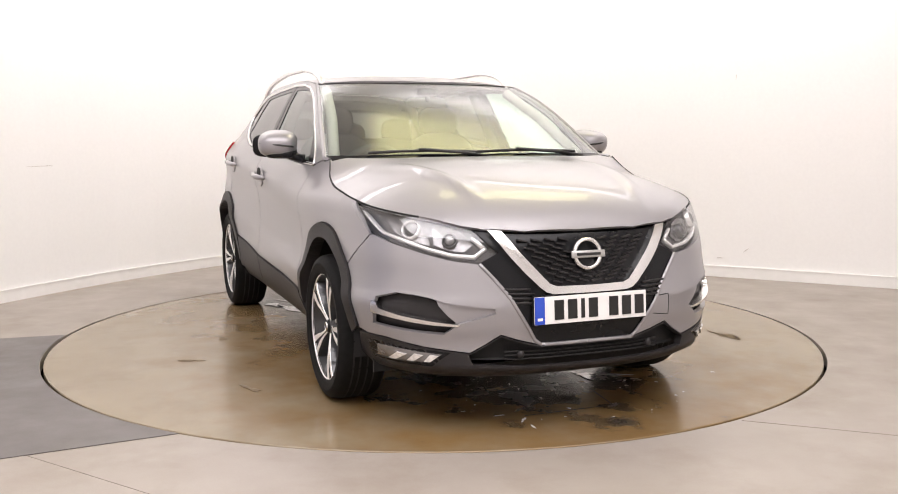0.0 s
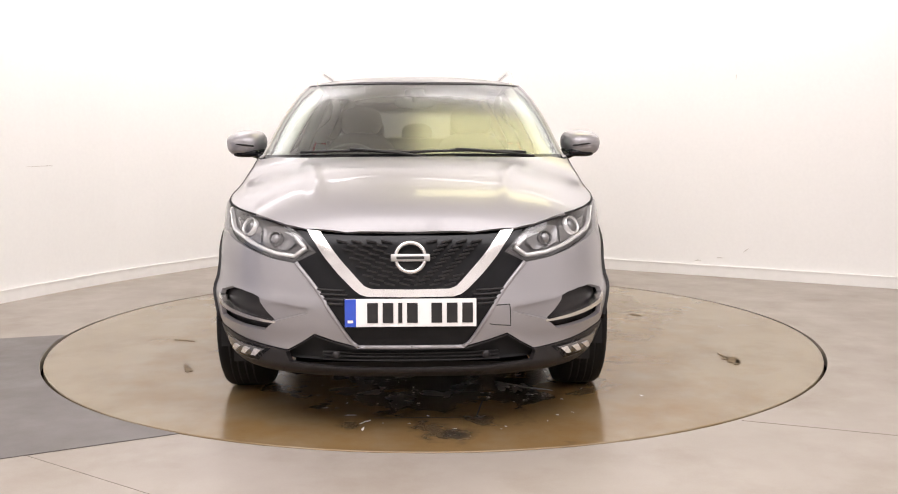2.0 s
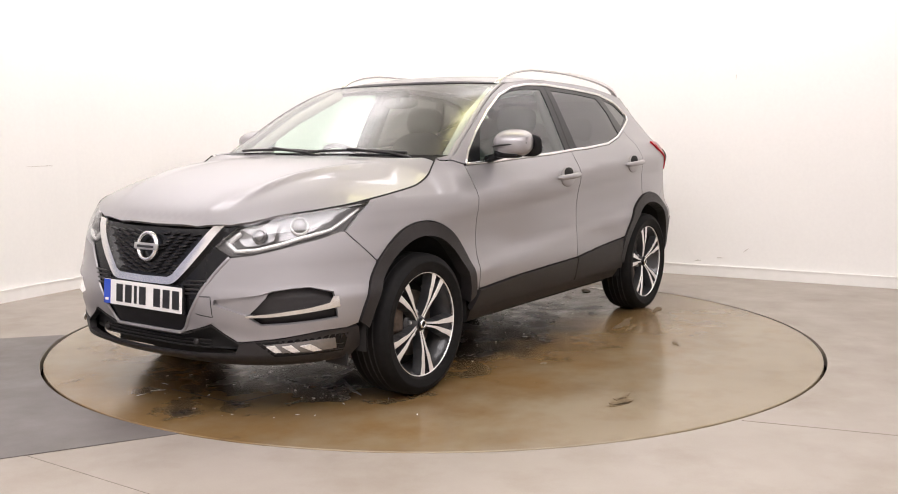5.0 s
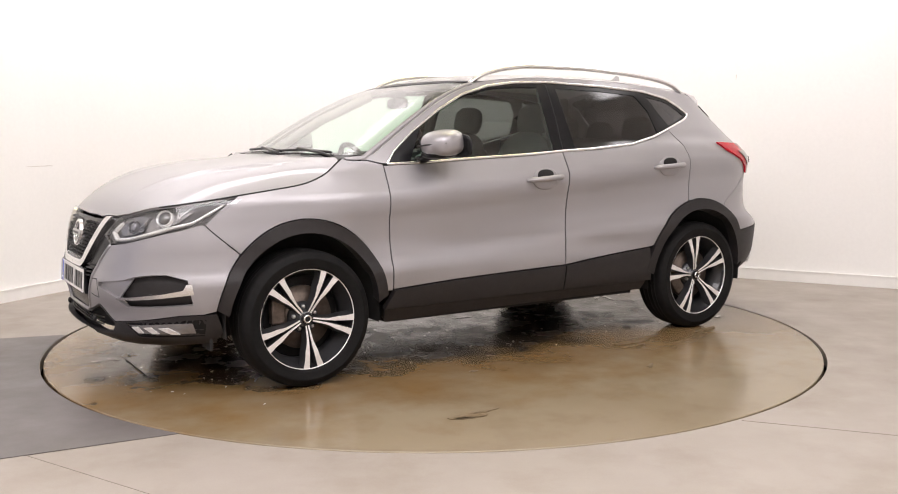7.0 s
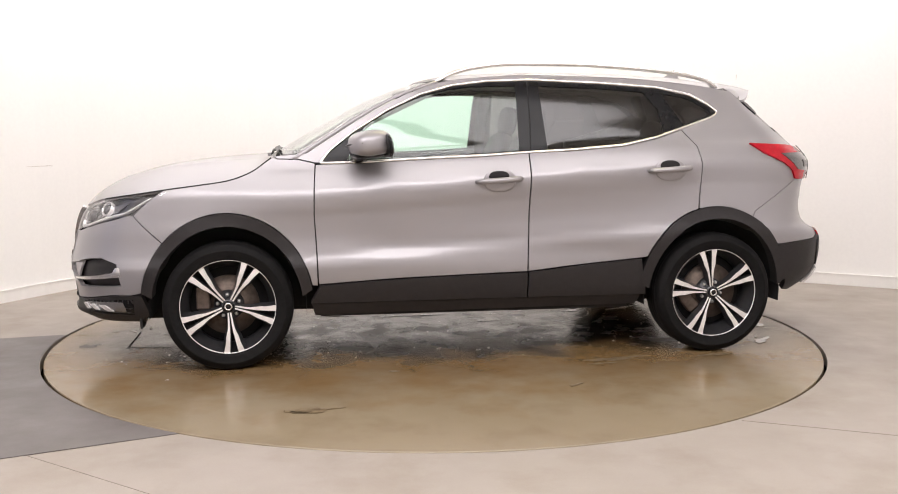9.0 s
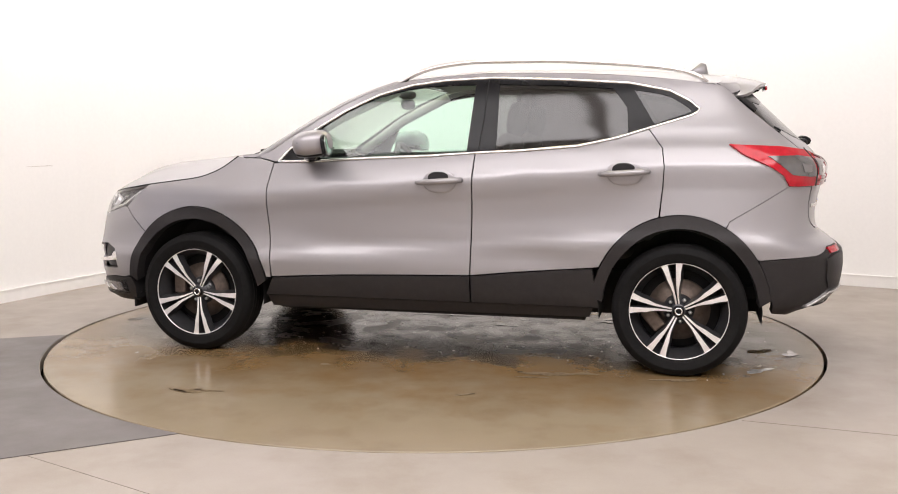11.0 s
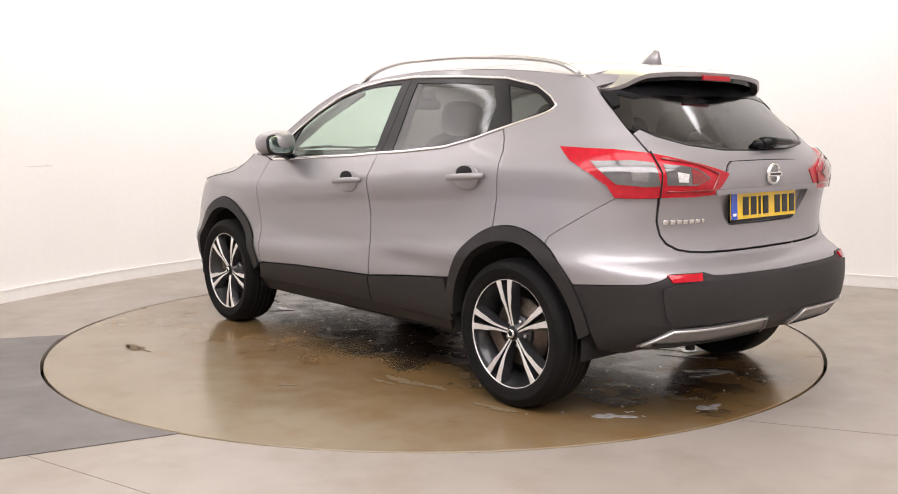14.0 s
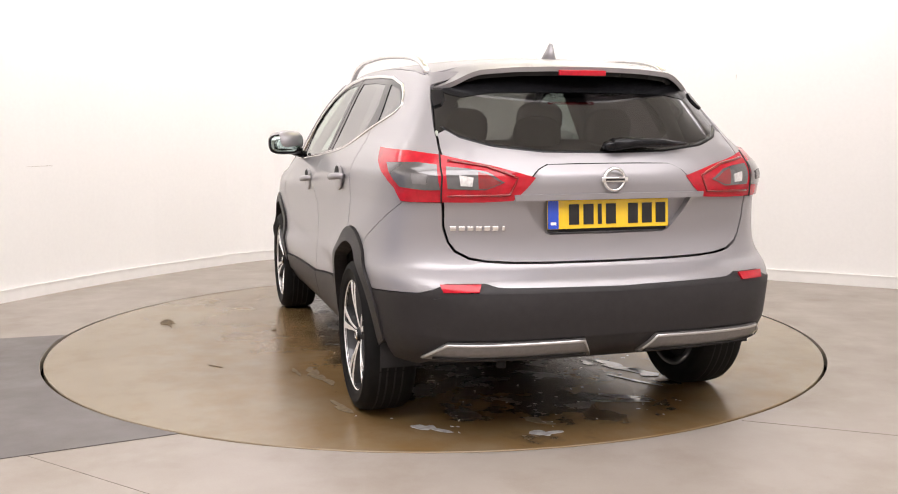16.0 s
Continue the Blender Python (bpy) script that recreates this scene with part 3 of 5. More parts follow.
FX0, FN, RX1, RM = 1.35, 3.0, -1.35, 3.6
front_x = pchip([(.18, 2.02), (.24, 2.13), (.28, 2.20), (.32, 2.195), (.38, 2.19), (.45, 2.205), (.52, 2.21), (.60, 2.195), (.72, 2.168), (.80, 2.14), (.84, 2.112), (.90, 2.06), (.96, 1.98), (1.10, 1.72)])
rear_x = pchip([(.28, -1.90), (.34, -2.02), (.40, -2.105), (.46, -2.14), (.60, -2.145), (.645, -2.125), (.675, -2.085), (.708, -2.030), (.80, -2.010), (.90, -2.024), (.97, -2.040),
                (1.04, -2.045), (1.10, -2.01), (1.15, -1.965), (1.22, -1.895), (1.33, -1.78), (1.43, -1.675), (1.52, -1.58)])


def corner_table(n, a, b):
    ph = np.linspace(0, math.pi / 2, 2001)
    cx, sy = np.cos(ph) ** (2 / n), np.sin(ph) ** (2 / n)
    sl = np.concatenate([[0], np.cumsum(np.hypot(np.diff(a * cx), np.diff(b * sy)))])
    return cx, sy, sl


FC, FS, FL = corner_table(FN, .85, .88)
RC, RS, RL = corner_table(RM, .72, .86)
LF, LM, LR = FL[-1], FX0 - RX1, RL[-1]


def shell(s, z):
    """The body's skin: s runs round the car from the middle of the nose (0) to the middle of the tail; negative s is the right side."""
    s, z = np.broadcast_arrays(np.asarray(s, float), np.asarray(z, float))
    sg, a = np.where(s < 0, -1.0, 1.0), np.abs(s)
    fr, rr = a < LF, a > LF + LM
    cf, sf = np.interp(a, FL, FC), np.interp(a, FL, FS)
    b = LF + LM + LR - a
    cr, sr = np.interp(b, RL, RC), np.interp(b, RL, RS)
    x = np.where(fr, FX0 + (front_x(z) - FX0) * cf, np.where(rr, RX1 + (rear_x(z) - RX1) * cr, FX0 - (a - LF)))
    k = np.where(fr, sf, np.where(rr, sr, 1.0))
    # past the tail's middle the skin goes on to the other side
    over = a > LF + LM + LR
    k = np.where(over, -np.interp(-b, RL, RS), k)
    x = np.where(over, RX1 + (rear_x(z) - RX1) * np.interp(-b, RL, RC), x)
    return np.stack([x, sg * side_w(np.clip(x, -1.9, 1.9), z) * k, z], -1)


def sx(x, z):
    """The outline point of the left side at x and height z."""
    if x > FX0:
        c = min(1.0, (x - FX0) / (float(front_x(z)) - FX0))
        return (float(np.interp(-c, -FC, FL)), z)
    if x < RX1:
        c = min(1.0, (RX1 - x) / (RX1 - float(rear_x(z))))
        return (float(LF + LM + LR - np.interp(-c, -RC, RL)), z)
    return (LF + FX0 - x, z)


def fy(y, z):
    """The outline point of the nose at y and height z."""
    k = 1.0
    for _ in range(6):
        c = float(np.interp(min(k, 1.0), FS, FC))
        x = FX0 + (float(front_x(z)) - FX0) * c
        k = abs(y) / float(side_w(min(x, 1.9), z))
    return (math.copysign(float(np.interp(min(k, 1), FS, FL)), y), z)


def ry(y, z):
    """The outline point of the tail at y and height z."""
    k = abs(y) / float(side_w(-1.9, z))
    b = float(np.interp(min(k, 1), RS, RL))
    return (LF + LM + LR - math.copysign(b, y), z)


def FXL(pts):
    return [sx(*p) for p in pts]


def FYL(pts):
    return [fy(*p) for p in pts]


def RYL(pts):
    return [ry(*p) for p in pts]


TAIL = LF + LM + LR


def both(half):
    """A nose outline from the middle outward, completed to the other side."""
    return half + [(-s, z) for s, z in half[::-1] if abs(s) > 1e-6]


def both_tail(half):
    return half + [(2 * TAIL - s, z) for s, z in half[::-1] if abs(s - TAIL) > 1e-6]


WHEEL_X, HUB_Z, TYRE_R = 1.323, 0.332, 0.333


def arch(cx, ra, rz, a0, a1, n=22):
    """Arch points round a wheel; degrees, 0 to the front, 90 at the top."""
    return [(cx + ra * math.cos(radians(a)), HUB_Z + rz * math.sin(radians(a))) for a in np.linspace(a0, a1, n)]


HOOD_EDGE = [(2.13, .815), (2.08, .832), (2.03, .853), (1.985, .872), (1.88, .893), (1.74, .915), (1.63, .932), (1.46, .954), (1.316, .975), (1.2, 1.016), (1.08, 1.10)]
hood_edge = pchip(HOOD_EDGE)
hood_mid = pchip([(2.16, .80), (2.13, .82), (2.07, .885), (2.0, .935), (1.85, 1.0), (1.68, 1.045), (1.52, 1.07), (1.29, 1.093), (1.05, 1.105)])


def hood_rim(y, drop=.004):
    """The point just below the bonnet's edge at y, as an outline point."""
    xs = np.linspace(2.13, 1.3, 300)
    best = min(xs, key=lambda x: abs(float(shell(*sx(x, float(hood_edge(x))))[1]) - y))
    q = sx(float(best), float(hood_edge(best)))
    return (q[0], q[1] - drop)


CHROME_LINE = [(.841, 1.066), (.786, 1.13), (.664, 1.226), (.482, 1.339), (.298, 1.427), (.113, 1.479), (-.075, 1.503), (-.328, 1.512), (-.717, 1.497), (-1.05, 1.474), (-1.25, 1.432), (-1.345, 1.382), (-1.400, 1.337)]
BELT_LINE = [(-1.385, 1.318), (-1.169, 1.246), (-1.002, 1.194), (-.804, 1.152), (-.511, 1.128), (-.286, 1.117), (-.033, 1.100), (.307, 1.086), (.611, 1.070), (.836, 1.064)]
pillar_x = pchip([(1.06, .99), (1.10, .93), (1.13, .885), (1.226, .735), (1.339, .55), (1.427, .375), (1.485, .215), (1.53, .05)])
roof_edge = pchip([(.25, 1.475), (.2, 1.49), (0, 1.518), (-.33, 1.537), (-.8, 1.527), (-1.2, 1.497), (-1.48, 1.46), (-1.75, 1.425)])
roof_mid = pchip([(.30, 1.505), (.24, 1.523), (.11, 1.550), (-.1, 1.566), (-.4, 1.575), (-.75, 1.575), (-1.2, 1.560), (-1.5, 1.532), (-1.75, 1.49)])


def hood_surf(x, y):
    x, y = np.broadcast_arrays(np.asarray(x, float), np.asarray(y, float))
    ze = hood_edge(x)
    c = np.clip((x - FX0) / (front_x(ze) - FX0), 0, 1)
    k = np.where(x > FX0, np.clip(1 - c ** FN, 1e-6, 1) ** (1 / FN), 1.0)
    ye = np.maximum(side_w(x, ze) * k, .02)
    r = np.clip(np.abs(y) / ye, 0, 1)
    ridge = .015 * np.exp(-((np.abs(y) - (.36 + .18 * (2.1 - x))) / .035) ** 2) * smooth01((2.08 - x) / .25) * smooth01((x - 1.15) / .3)
    return np.stack([x, y, ze + (hood_mid(x) - ze) * (1 - r ** 3.0) + ridge * (1 - r ** 4)], -1)


def roof_surf(x, y):
    x, y = np.broadcast_arrays(np.asarray(x, float), np.asarray(y, float))
    ze = roof_edge(x)
    yr = side_w(x, ze)
    r = np.clip(np.abs(y) / yr, 0, 1.02)
    return np.stack([x, y, ze + (roof_mid(x) - ze) * (1 - r ** 2.6)], -1)


def screen_surf(a, b):
    """The windscreen: a across in half widths of 0.7, b up the slope."""
    a, b = np.broadcast_arrays(np.asarray(a, float), np.asarray(b, float))
    z = 1.085 + b * .47
    v = np.clip(np.abs(a) / .7, 0, .9999)
    d = .165 - .045 * (z - 1.085) / .42
    xa = pillar_x(z)
    return np.stack([xa + d * (1 - v ** 2.4) ** (1 / 2.4), np.sign(a) * side_w(xa, z) * v * 1.0, z], -1)


# ======== the car: body ========
car = new("car")
tagged(car, "grey metallic five-door crossover with black plastic cladding and alloy wheels", "car")


def on_both(fn, name, surf, outline, *args, **kw):
    fn(name, surf, outline, *args, mirror=False, **kw)
    fn(name, surf, outline, *args, mirror=True, **kw)


def build_body():
    # bonnet
    edge = []
    for x, z in [(x, float(hood_edge(x))) for x in np.linspace(2.122, 1.10, 30)]:
        p = shell(*sx(x, z))
        edge.append((float(p[0]), float(p[1])))
    half = [(2.13, 0.0)] + [(2.127, .10), (2.123, .2)] + [e for e in edge if e[1] > .25]
    half += [(1.08, .70), (1.115, .4), (1.125, 0.0)]
    full = half + [(x, -y) for x, y in half[::-1] if y > 1e-6]
    panel("bonnet", hood_surf, full, PAINT, car, step=.03, gap=.004)
    # roof
    rear = [(-1.50, .545), (-1.53, .3), (-1.54, 0)]
    rh = [(.262, 0), (.25, .25), (.21, .45), (.165, .57)] + [(x, float(side_w(x, roof_edge(x))) - .004) for x in np.linspace(.12, -1.44, 24)] + rear
    panel("roof", roof_surf, rh + [(x, -y) for x, y in rh[::-1] if abs(y) > 1e-6], PAINT, car, step=.05, gap=.001)
    panel("headliner", roof_surf, [(.2, -.5), (.2, .5), (-1.4, .52), (-1.4, -.52)], HEADLINER, car, off=-.03, depth=.004, step=.1)
    # windscreen
    ws = [(-.692, .0), (-.693, .45), (-.694, .86), (-.5, .878), (0, .885), (.5, .878), (.694, .86), (.693, .45), (.692, .0), (.4, -.0), (-.4, -.0)]
    g = panel("windscreen", screen_surf, ws, SCREEN, car, gap=.003, depth=.0, step=.05)
    g.visible_shadow = False
    for sg in (1, -1):
        ribbon("windscreen_seal", screen_surf, [(sg * .694, .0), (sg * .694, .45), (sg * .694, .87)], .012, PAINT, car, off=.004, thick=.006)
    ribbon("windscreen_seal", screen_surf, [(-.69, .868), (-.5, .884), (0, .892), (.5, .884), (.69, .868)], .010, GLOSS_BLACK, car, off=.003, thick=.003)
    panel("cowl", screen_surf, [(-.695, -.045), (-.695, .045), (-.4, .05), (0, .052), (.4, .05), (.695, .045), (.695, -.045)], GLOSS_BLACK, car, off=.003, depth=.03, gap=0)
    # body side: front pillar, roof side, rear wing in one pressing
    seam = [(-1.2195, .806), (-1.232, .95), (-1.237, 1.05), (-1.224, 1.144), (-1.155, 1.236)]
    side = FXL(seam + [(-1.385, 1.318)] + [(x, z) for x, z in CHROME_LINE[::-1]] + [(.868, 1.066), (.95, 1.085), (1.06, 1.088), (1.075, 1.10)])
    side += FXL([(float(pillar_x(z)), z) for z in (1.115, 1.15, 1.226, 1.30, 1.36, 1.427, 1.475, 1.495)])
    side += FXL([(x, float(roof_edge(x))) for x in (.1, 0, -.2, -.4, -.7, -1.0, -1.2, -1.4, -1.46)])
    side += RYL([(.575, 1.455), (.560, 1.448), (.595, 1.41), (.610, 1.36), (.626, 1.29), (.640, 1.22), (.648, 1.124), (.656, 1.05), (.66, .96)])
    side += FXL([(-1.83, .955), (-1.68, .862), (-1.552, .785)] + arch(-WHEEL_X, .44, .483, 119, 78, 14))
    on_both(panel, "rear_wing", shell, side, PAINT, car, step=.035, gap=.0015)
    # front wing
    wing = FXL([(1.788, .802), (1.646, .667)] + arch(WHEEL_X, .44, .483, 44, 168, 26) + [(.862, .43), (.868, .64), (.877, .80), (.875, .934), (.866, 1.062), (.95, 1.083), (1.06, 1.086), (1.085, 1.095)]
               + [(x, float(hood_edge(x))) for x in (1.14, 1.2, 1.26, 1.316, 1.39, 1.46, 1.55, 1.63)] + [(1.715, .873)])
    on_both(panel, "front_wing", shell, wing, PAINT, car, step=.035)
    on_both(ribbon, "bonnet_gap", shell, FXL([(x, float(hood_edge(x)) + .001) for x in np.linspace(1.95, 1.09, 30)]), .008, GAP, car, off=.0, thick=.0015)
    # doors
    fd = FXL([(.866, 1.058), (.875, .934), (.877, .80), (.868, .64), (.86, .436), (.447, .458), (.142, .467), (-.257, .477), (-.261, .613), (-.267, .859), (-.273, 1.112),
              (-.033, 1.094), (.307, 1.080), (.611, 1.064)])
    on_both(panel, "front_door", shell, fd, PAINT, car, step=.035, gap=.0036)
    rd = FXL([(-.273, 1.112), (-.267, .859), (-.261, .613), (-.257, .477), (-.488, .502), (-.89, .538)] + arch(-WHEEL_X, .44, .483, 26, 76, 14)
             + seam[1:] + [(-1.002, 1.188), (-.804, 1.146), (-.511, 1.122)])
    on_both(panel, "rear_door", shell, rd, PAINT, car, step=.035, gap=.0036)
    # black cladding: arches, sills, doors
    for cx in (WHEEL_X, -WHEEL_X):
        a0, a1 = (10, 170) if cx > 0 else (8, 172)
        ring = FXL(arch(cx, .437, .48, a0, a1, 30) + arch(cx, .382, .415, a1 + 3, a0 - 3, 30))
        on_both(panel, "wheel_arch_trim", shell, ring, CLAD, car, gap=0, off=.012, depth=.06, step=.03)
    for x0, x1, xb in ((.852, -.257, .905), (-.261, -.893, -.93)):
        xs = np.linspace(x0, x1, 8)
        top = pchip([(.86, .434), (.447, .456), (.142, .466), (-.249, .476), (-.488, .501), (-.9, .538)])
        on_both(panel, "door_cladding", shell, FXL([(x, float(top(x))) for x in xs] + [(x, .335) for x in ((-.257, xb) if xb > 0 else (xb, -.261))]), CLAD, car, off=.010, depth=.03, step=.04)
    on_both(panel, "sill", shell, FXL([(.90, .333), (-.90, .333), (-.88, .275), (.88, .262)]), CLAD, car, off=.002, depth=.05, step=.04)
    # black window surround with the panes cut out
    dlo = FXL(CHROME_LINE + BELT_LINE)
    front_g = FXL([(.70, 1.082), (.605, 1.252), (.515, 1.31), (.422, 1.362), (.33, 1.401), (.238, 1.432), (.13, 1.457), (.021, 1.471), (-.10, 1.477), (-.236, 1.479), (-.222, 1.122), (.0, 1.107), (.307, 1.094)])
    rear_g = FXL([(-.367, 1.478), (-.7, 1.466), (-.967, 1.446), (-1.04, 1.349), (-1.052, 1.216), (-.823, 1.166), (-.6, 1.142), (-.38, 1.132)])
    quarter = FXL([(-1.072, 1.440), (-1.20, 1.418), (-1.255, 1.402), (-1.325, 1.360), (-1.362, 1.328), (-1.18, 1.264)])
    on_both(panel, "window_surround", shell, dlo, GLOSS_BLACK, car, holes=[front_g, rear_g, quarter], off=-.004, depth=.012, gap=.001, step=.035)
    for mir in (False, True):
        for nm, g, mt in (("front_window", front_g, GLASS), ("rear_window", rear_g, PRIVACY), ("quarter_window", quarter, PRIVACY)):
            o = panel(nm, shell, g, mt, car, gap=-.002, off=-.007, depth=0, step=.06, mirror=mir)
            o.visible_shadow = False
    on_both(ribbon, "window_chrome", shell, dlo, .014, CHROME, car, off=.003, thick=.006, closed=True)
    # pillar split between the doors
    on_both(ribbon, "door_gap", shell, FXL([(-.285, 1.122), (-.30, 1.3), (-.305, 1.503)]), .008, GAP, car, off=-.004, thick=.002)
    build_front()
    build_rear()
    build_inside()


def build_front():
    edge_out = [(.460, .702), (.40, .632), (.345, .560), (.29, .468), (.238, .387), (.21, .367)]
    bump = FYL([(.460, .702), (.56, .716), (.64, .738), (.715, .764)]) + FXL([(1.893, .779), (1.808, .805), (1.788, .803), (1.646, .667)] + arch(WHEEL_X, .44, .483, 42, 9, 10)) \
        + FXL([(1.81, .394), (1.90, .392)]) + FYL([(.77, .390), (.66, .366), (.50, .346), (.44, .38), (.385, .418), (.31, .392), (.222, .369)]) + FYL(edge_out[::-1][1:-1])
    recess = FXL([(1.88, .556)]) + FYL([(.752, .580), (.70, .576), (.645, .566), (.60, .549), (.415, .524), (.412, .508), (.55, .468), (.60, .424), (.70, .430)]) + FXL([(1.86, .445)])
    for mir in (False, True):
        b = panel("bumper_skin", shell, bump, PAINT, car, holes=[recess], step=.03, depth=.02, mirror=mir)
        panel("air_intake", shell, recess, CLAD, car, off=-.035, gap=-.015, depth=.01, step=.03, mirror=mir)
        panel("intake_channel", shell, FYL([(.625, .560), (.60, .549), (.415, .524), (.412, .508), (.55, .468), (.585, .50)]), PAINT, car, off=-.016, gap=-.008, depth=.01, step=.02, mirror=mir)
        panel("intake_blade", shell, FXL([(1.855, .492), (1.862, .540), (1.885, .538), (1.90, .512)]) + FYL([(.752, .494), (.70, .485), (.64, .475), (.545, .464), (.55, .456), (.64, .461), (.70, .468)]), CHROME, car, off=.002, depth=.03, gap=0, step=.02, mirror=mir, pillow=.008)
        panel("fog_lamp_bezel", shell, FYL([(.57, .348), (.63, .288)]) + FXL([(1.80, .292), (1.80, .372), (1.90, .372)]), GLOSS_BLACK, car, off=.004, depth=.02, gap=0, step=.02, mirror=mir)
        panel("fog_lamp", shell, FYL([(.595, .342), (.64, .304), (.70, .303)]) + FXL([(1.835, .307), (1.855, .360), (1.93, .358)]), LAMP_GREY, car, off=.007, depth=.012, gap=.002, step=.015, mirror=mir, pillow=.006)
        for a in (.625, .675, .725):
            panel("fog_lens", shell, FYL([(a - .016, .336), (a + .010, .310), (a + .030, .311), (a + .012, .340)]), LAMP_CLEAR, car, off=.016, gap=0, depth=.006, step=.015, mirror=mir)
        # headlamp: housing, lens elements, clear cover
        hl = [hood_rim(.47)] + FYL([(.425, .785), (.382, .744), (.462, .705), (.56, .719), (.64, .741), (.715, .767)]) + FXL([(1.893, .781), (1.795, .800), (1.70, .865), (1.61, .922)]) + [hood_rim(y) for y in (.79, .775, .75, .72, .68, .63, .58, .52)]
        h = panel("headlamp_housing", shell, hl, HOUSING, car, off=-.035, gap=-.006, depth=.01, step=.025, mirror=mir)
        ribbon("daytime_light", shell, FYL([(.425, .765), (.475, .730), (.56, .738), (.64, .760), (.71, .788)]) + FXL([(1.84, .815), (1.77, .855), (1.70, .895)]), .020, LAMP_CLEAR, car, off=-.018, thick=.012, mirror=mir)
        ribbon("lamp_trim", shell, FYL([(.475, .81), (.43, .765)]), .022, LAMP_CLEAR, car, off=-.02, thick=.01, mirror=mir)
        panel("reflector", shell, FYL([(.51, .835), (.475, .78), (.51, .752), (.57, .757), (.62, .78), (.615, .845), (.56, .85)]), LAMP_GREY, car, off=-.022, gap=0, depth=.01, step=.02, mirror=mir, pillow=-.02)
        panel("reflector", shell, FYL([(.63, .84), (.635, .775), (.69, .79), (.74, .82)]) + FXL([(1.83, .868)]), LAMP_GREY, car, off=-.026, gap=0, depth=.01, step=.02, mirror=mir, pillow=-.015)
        for y, z, r, mt in ((.688, .838, .033, TAIL_GREY), (.560, .796, .024, LAMP_GREY)):
            p, n = shell(*fy(y, z)), normals_of(shell, np.array([fy(y, z)]))[0]
            c = Vector(p - n * .022)
            if mir:
                c.y, n = -c.y, n * np.array([1, -1, 1])
            q = Vector(n).to_track_quat("Z", "Y").to_matrix().to_4x4()
            part("projector", blob(c, (r, r, r * .6), 2.0, 20, 10, q), mt, h)
            bmr = lathe([(r, -.01), (r + .002, .012), (r + .006, .011), (r + .008, -.01)], 24, "Z")
            bmr.transform(Matrix.Translation(c) @ q)
            part("bezel", bmr, LAMP_CLEAR if r > .03 else HOUSING, h)
        o = panel("headlamp_cover", shell, hl, LENS, car, off=.002, gap=.001, depth=0, step=.03, mirror=mir)
        o.visible_shadow = False
        # side vents between grille and lamp
        for k in range(4):
            z = .60 - .018 * k
            ribbon("vent_slat", shell, FYL([(.262 - .012 * k, z - .004), (.372 - .014 * k, z)]), .009, CLAD, car, off=.004, thick=.006, mirror=mir)
        ribbon("surround_trim", shell, FYL(edge_out), .016, PAINT, car, off=.003, thick=.005, mirror=mir, step=.02)
        # parking sensor
        p = shell(*fy(.30, .335))
        part("parking_sensor", blob(Vector((p[0] + .0, -p[1] if mir else p[1], p[2])), (.01, .016, .016), 2, 12, 8), CLAD, car)
    # towing-eye cover
    ribbon("towing_cover_gap", shell, FYL([(.335, .535), (.395, .538), (.40, .45), (.345, .455), (.315, .46)]), .004, GAP, car, off=.0005, thick=.001, step=.015)
    # black centre
    centre = both([(0.0, .812)] + [hood_rim(y) for y in (.15, .22, .3, .38, .46)] + FYL([(.42, .785), (.378, .745), (.455, .706), (.40, .634), (.345, .562), (.29, .470), (.238, .389), (.21, .369), (0.0, .367)]))
    panel("grille_surround", shell, centre, GLOSS_BLACK, car, off=-.006, gap=0, depth=.02, step=.03)
    ribbon("surround_trim", shell, both(FYL([(.215, .367), (.1, .367), (0.0, .367)])[::-1]), .016, PAINT, car, off=.003, thick=.005)
    vee = ([hood_rim(.415)] + FYL([(.345, .730), (.285, .66), (.225, .600), (.20, .581), (.17, .572), (0.0, .570)]))[::-1]
    vin = [hood_rim(.357)] + FYL([(.285, .725), (.212, .645), (.184, .615), (.155, .603), (0.0, .600)])
    outline = [(-s, z) for s, z in vee[::-1]] + vee[1:] + vin + [(-s, z) for s, z in vin[::-1]][1:]
    panel("chrome_vee", shell, outline, CHROME, car, off=.016, gap=0, depth=.03, step=.018, pillow=.006)
    # grille: staggered short louvres
    bm = bmesh.new()
    row = 0
    z = .622
    while z < .80:
        half = .165 + (z - .622) * .80
        y = -half + (.03 if row % 2 else 0)
        while y < half - .02:
            if not (abs(y + .02) < .075 and abs(z - .727) < .07):
                p = shell(*fy(y + .022 if abs(y + .022) > 1e-4 else 1e-4, z))
                yaw = -math.copysign(abs(y) * .25, y)
                add_box(bm, (p[0] - .004, y + .022, z), (.022, .044, .006), pose(0, 0, 0, 12 * math.copysign(1, y), 0, math.degrees(-yaw) * -1))
            y += .06
        z += .0165
        row += 1
    part("grille_louvres", bm, CLAD, car, smooth=False)
    # badge: ring with a bar
    bx = float(front_x(.727)) + .012
    bm = lathe([(.052, -.006), (.050, .006), (.057, .012), (.066, .008), (.067, -.006)], 40, "Z")
    m = Matrix.Translation((bx, 0, .727)) @ pose(0, 0, 0, 0, 80, 0)
    bm.transform(m)
    part("badge_ring", bm, CHROME, car)
    part("badge_bar", add_box(bmesh.new(), (bx + .008, 0, .727), (.010, .156, .030), pose(0, 0, 0, 0, -10, 0), .004), SATIN, car)
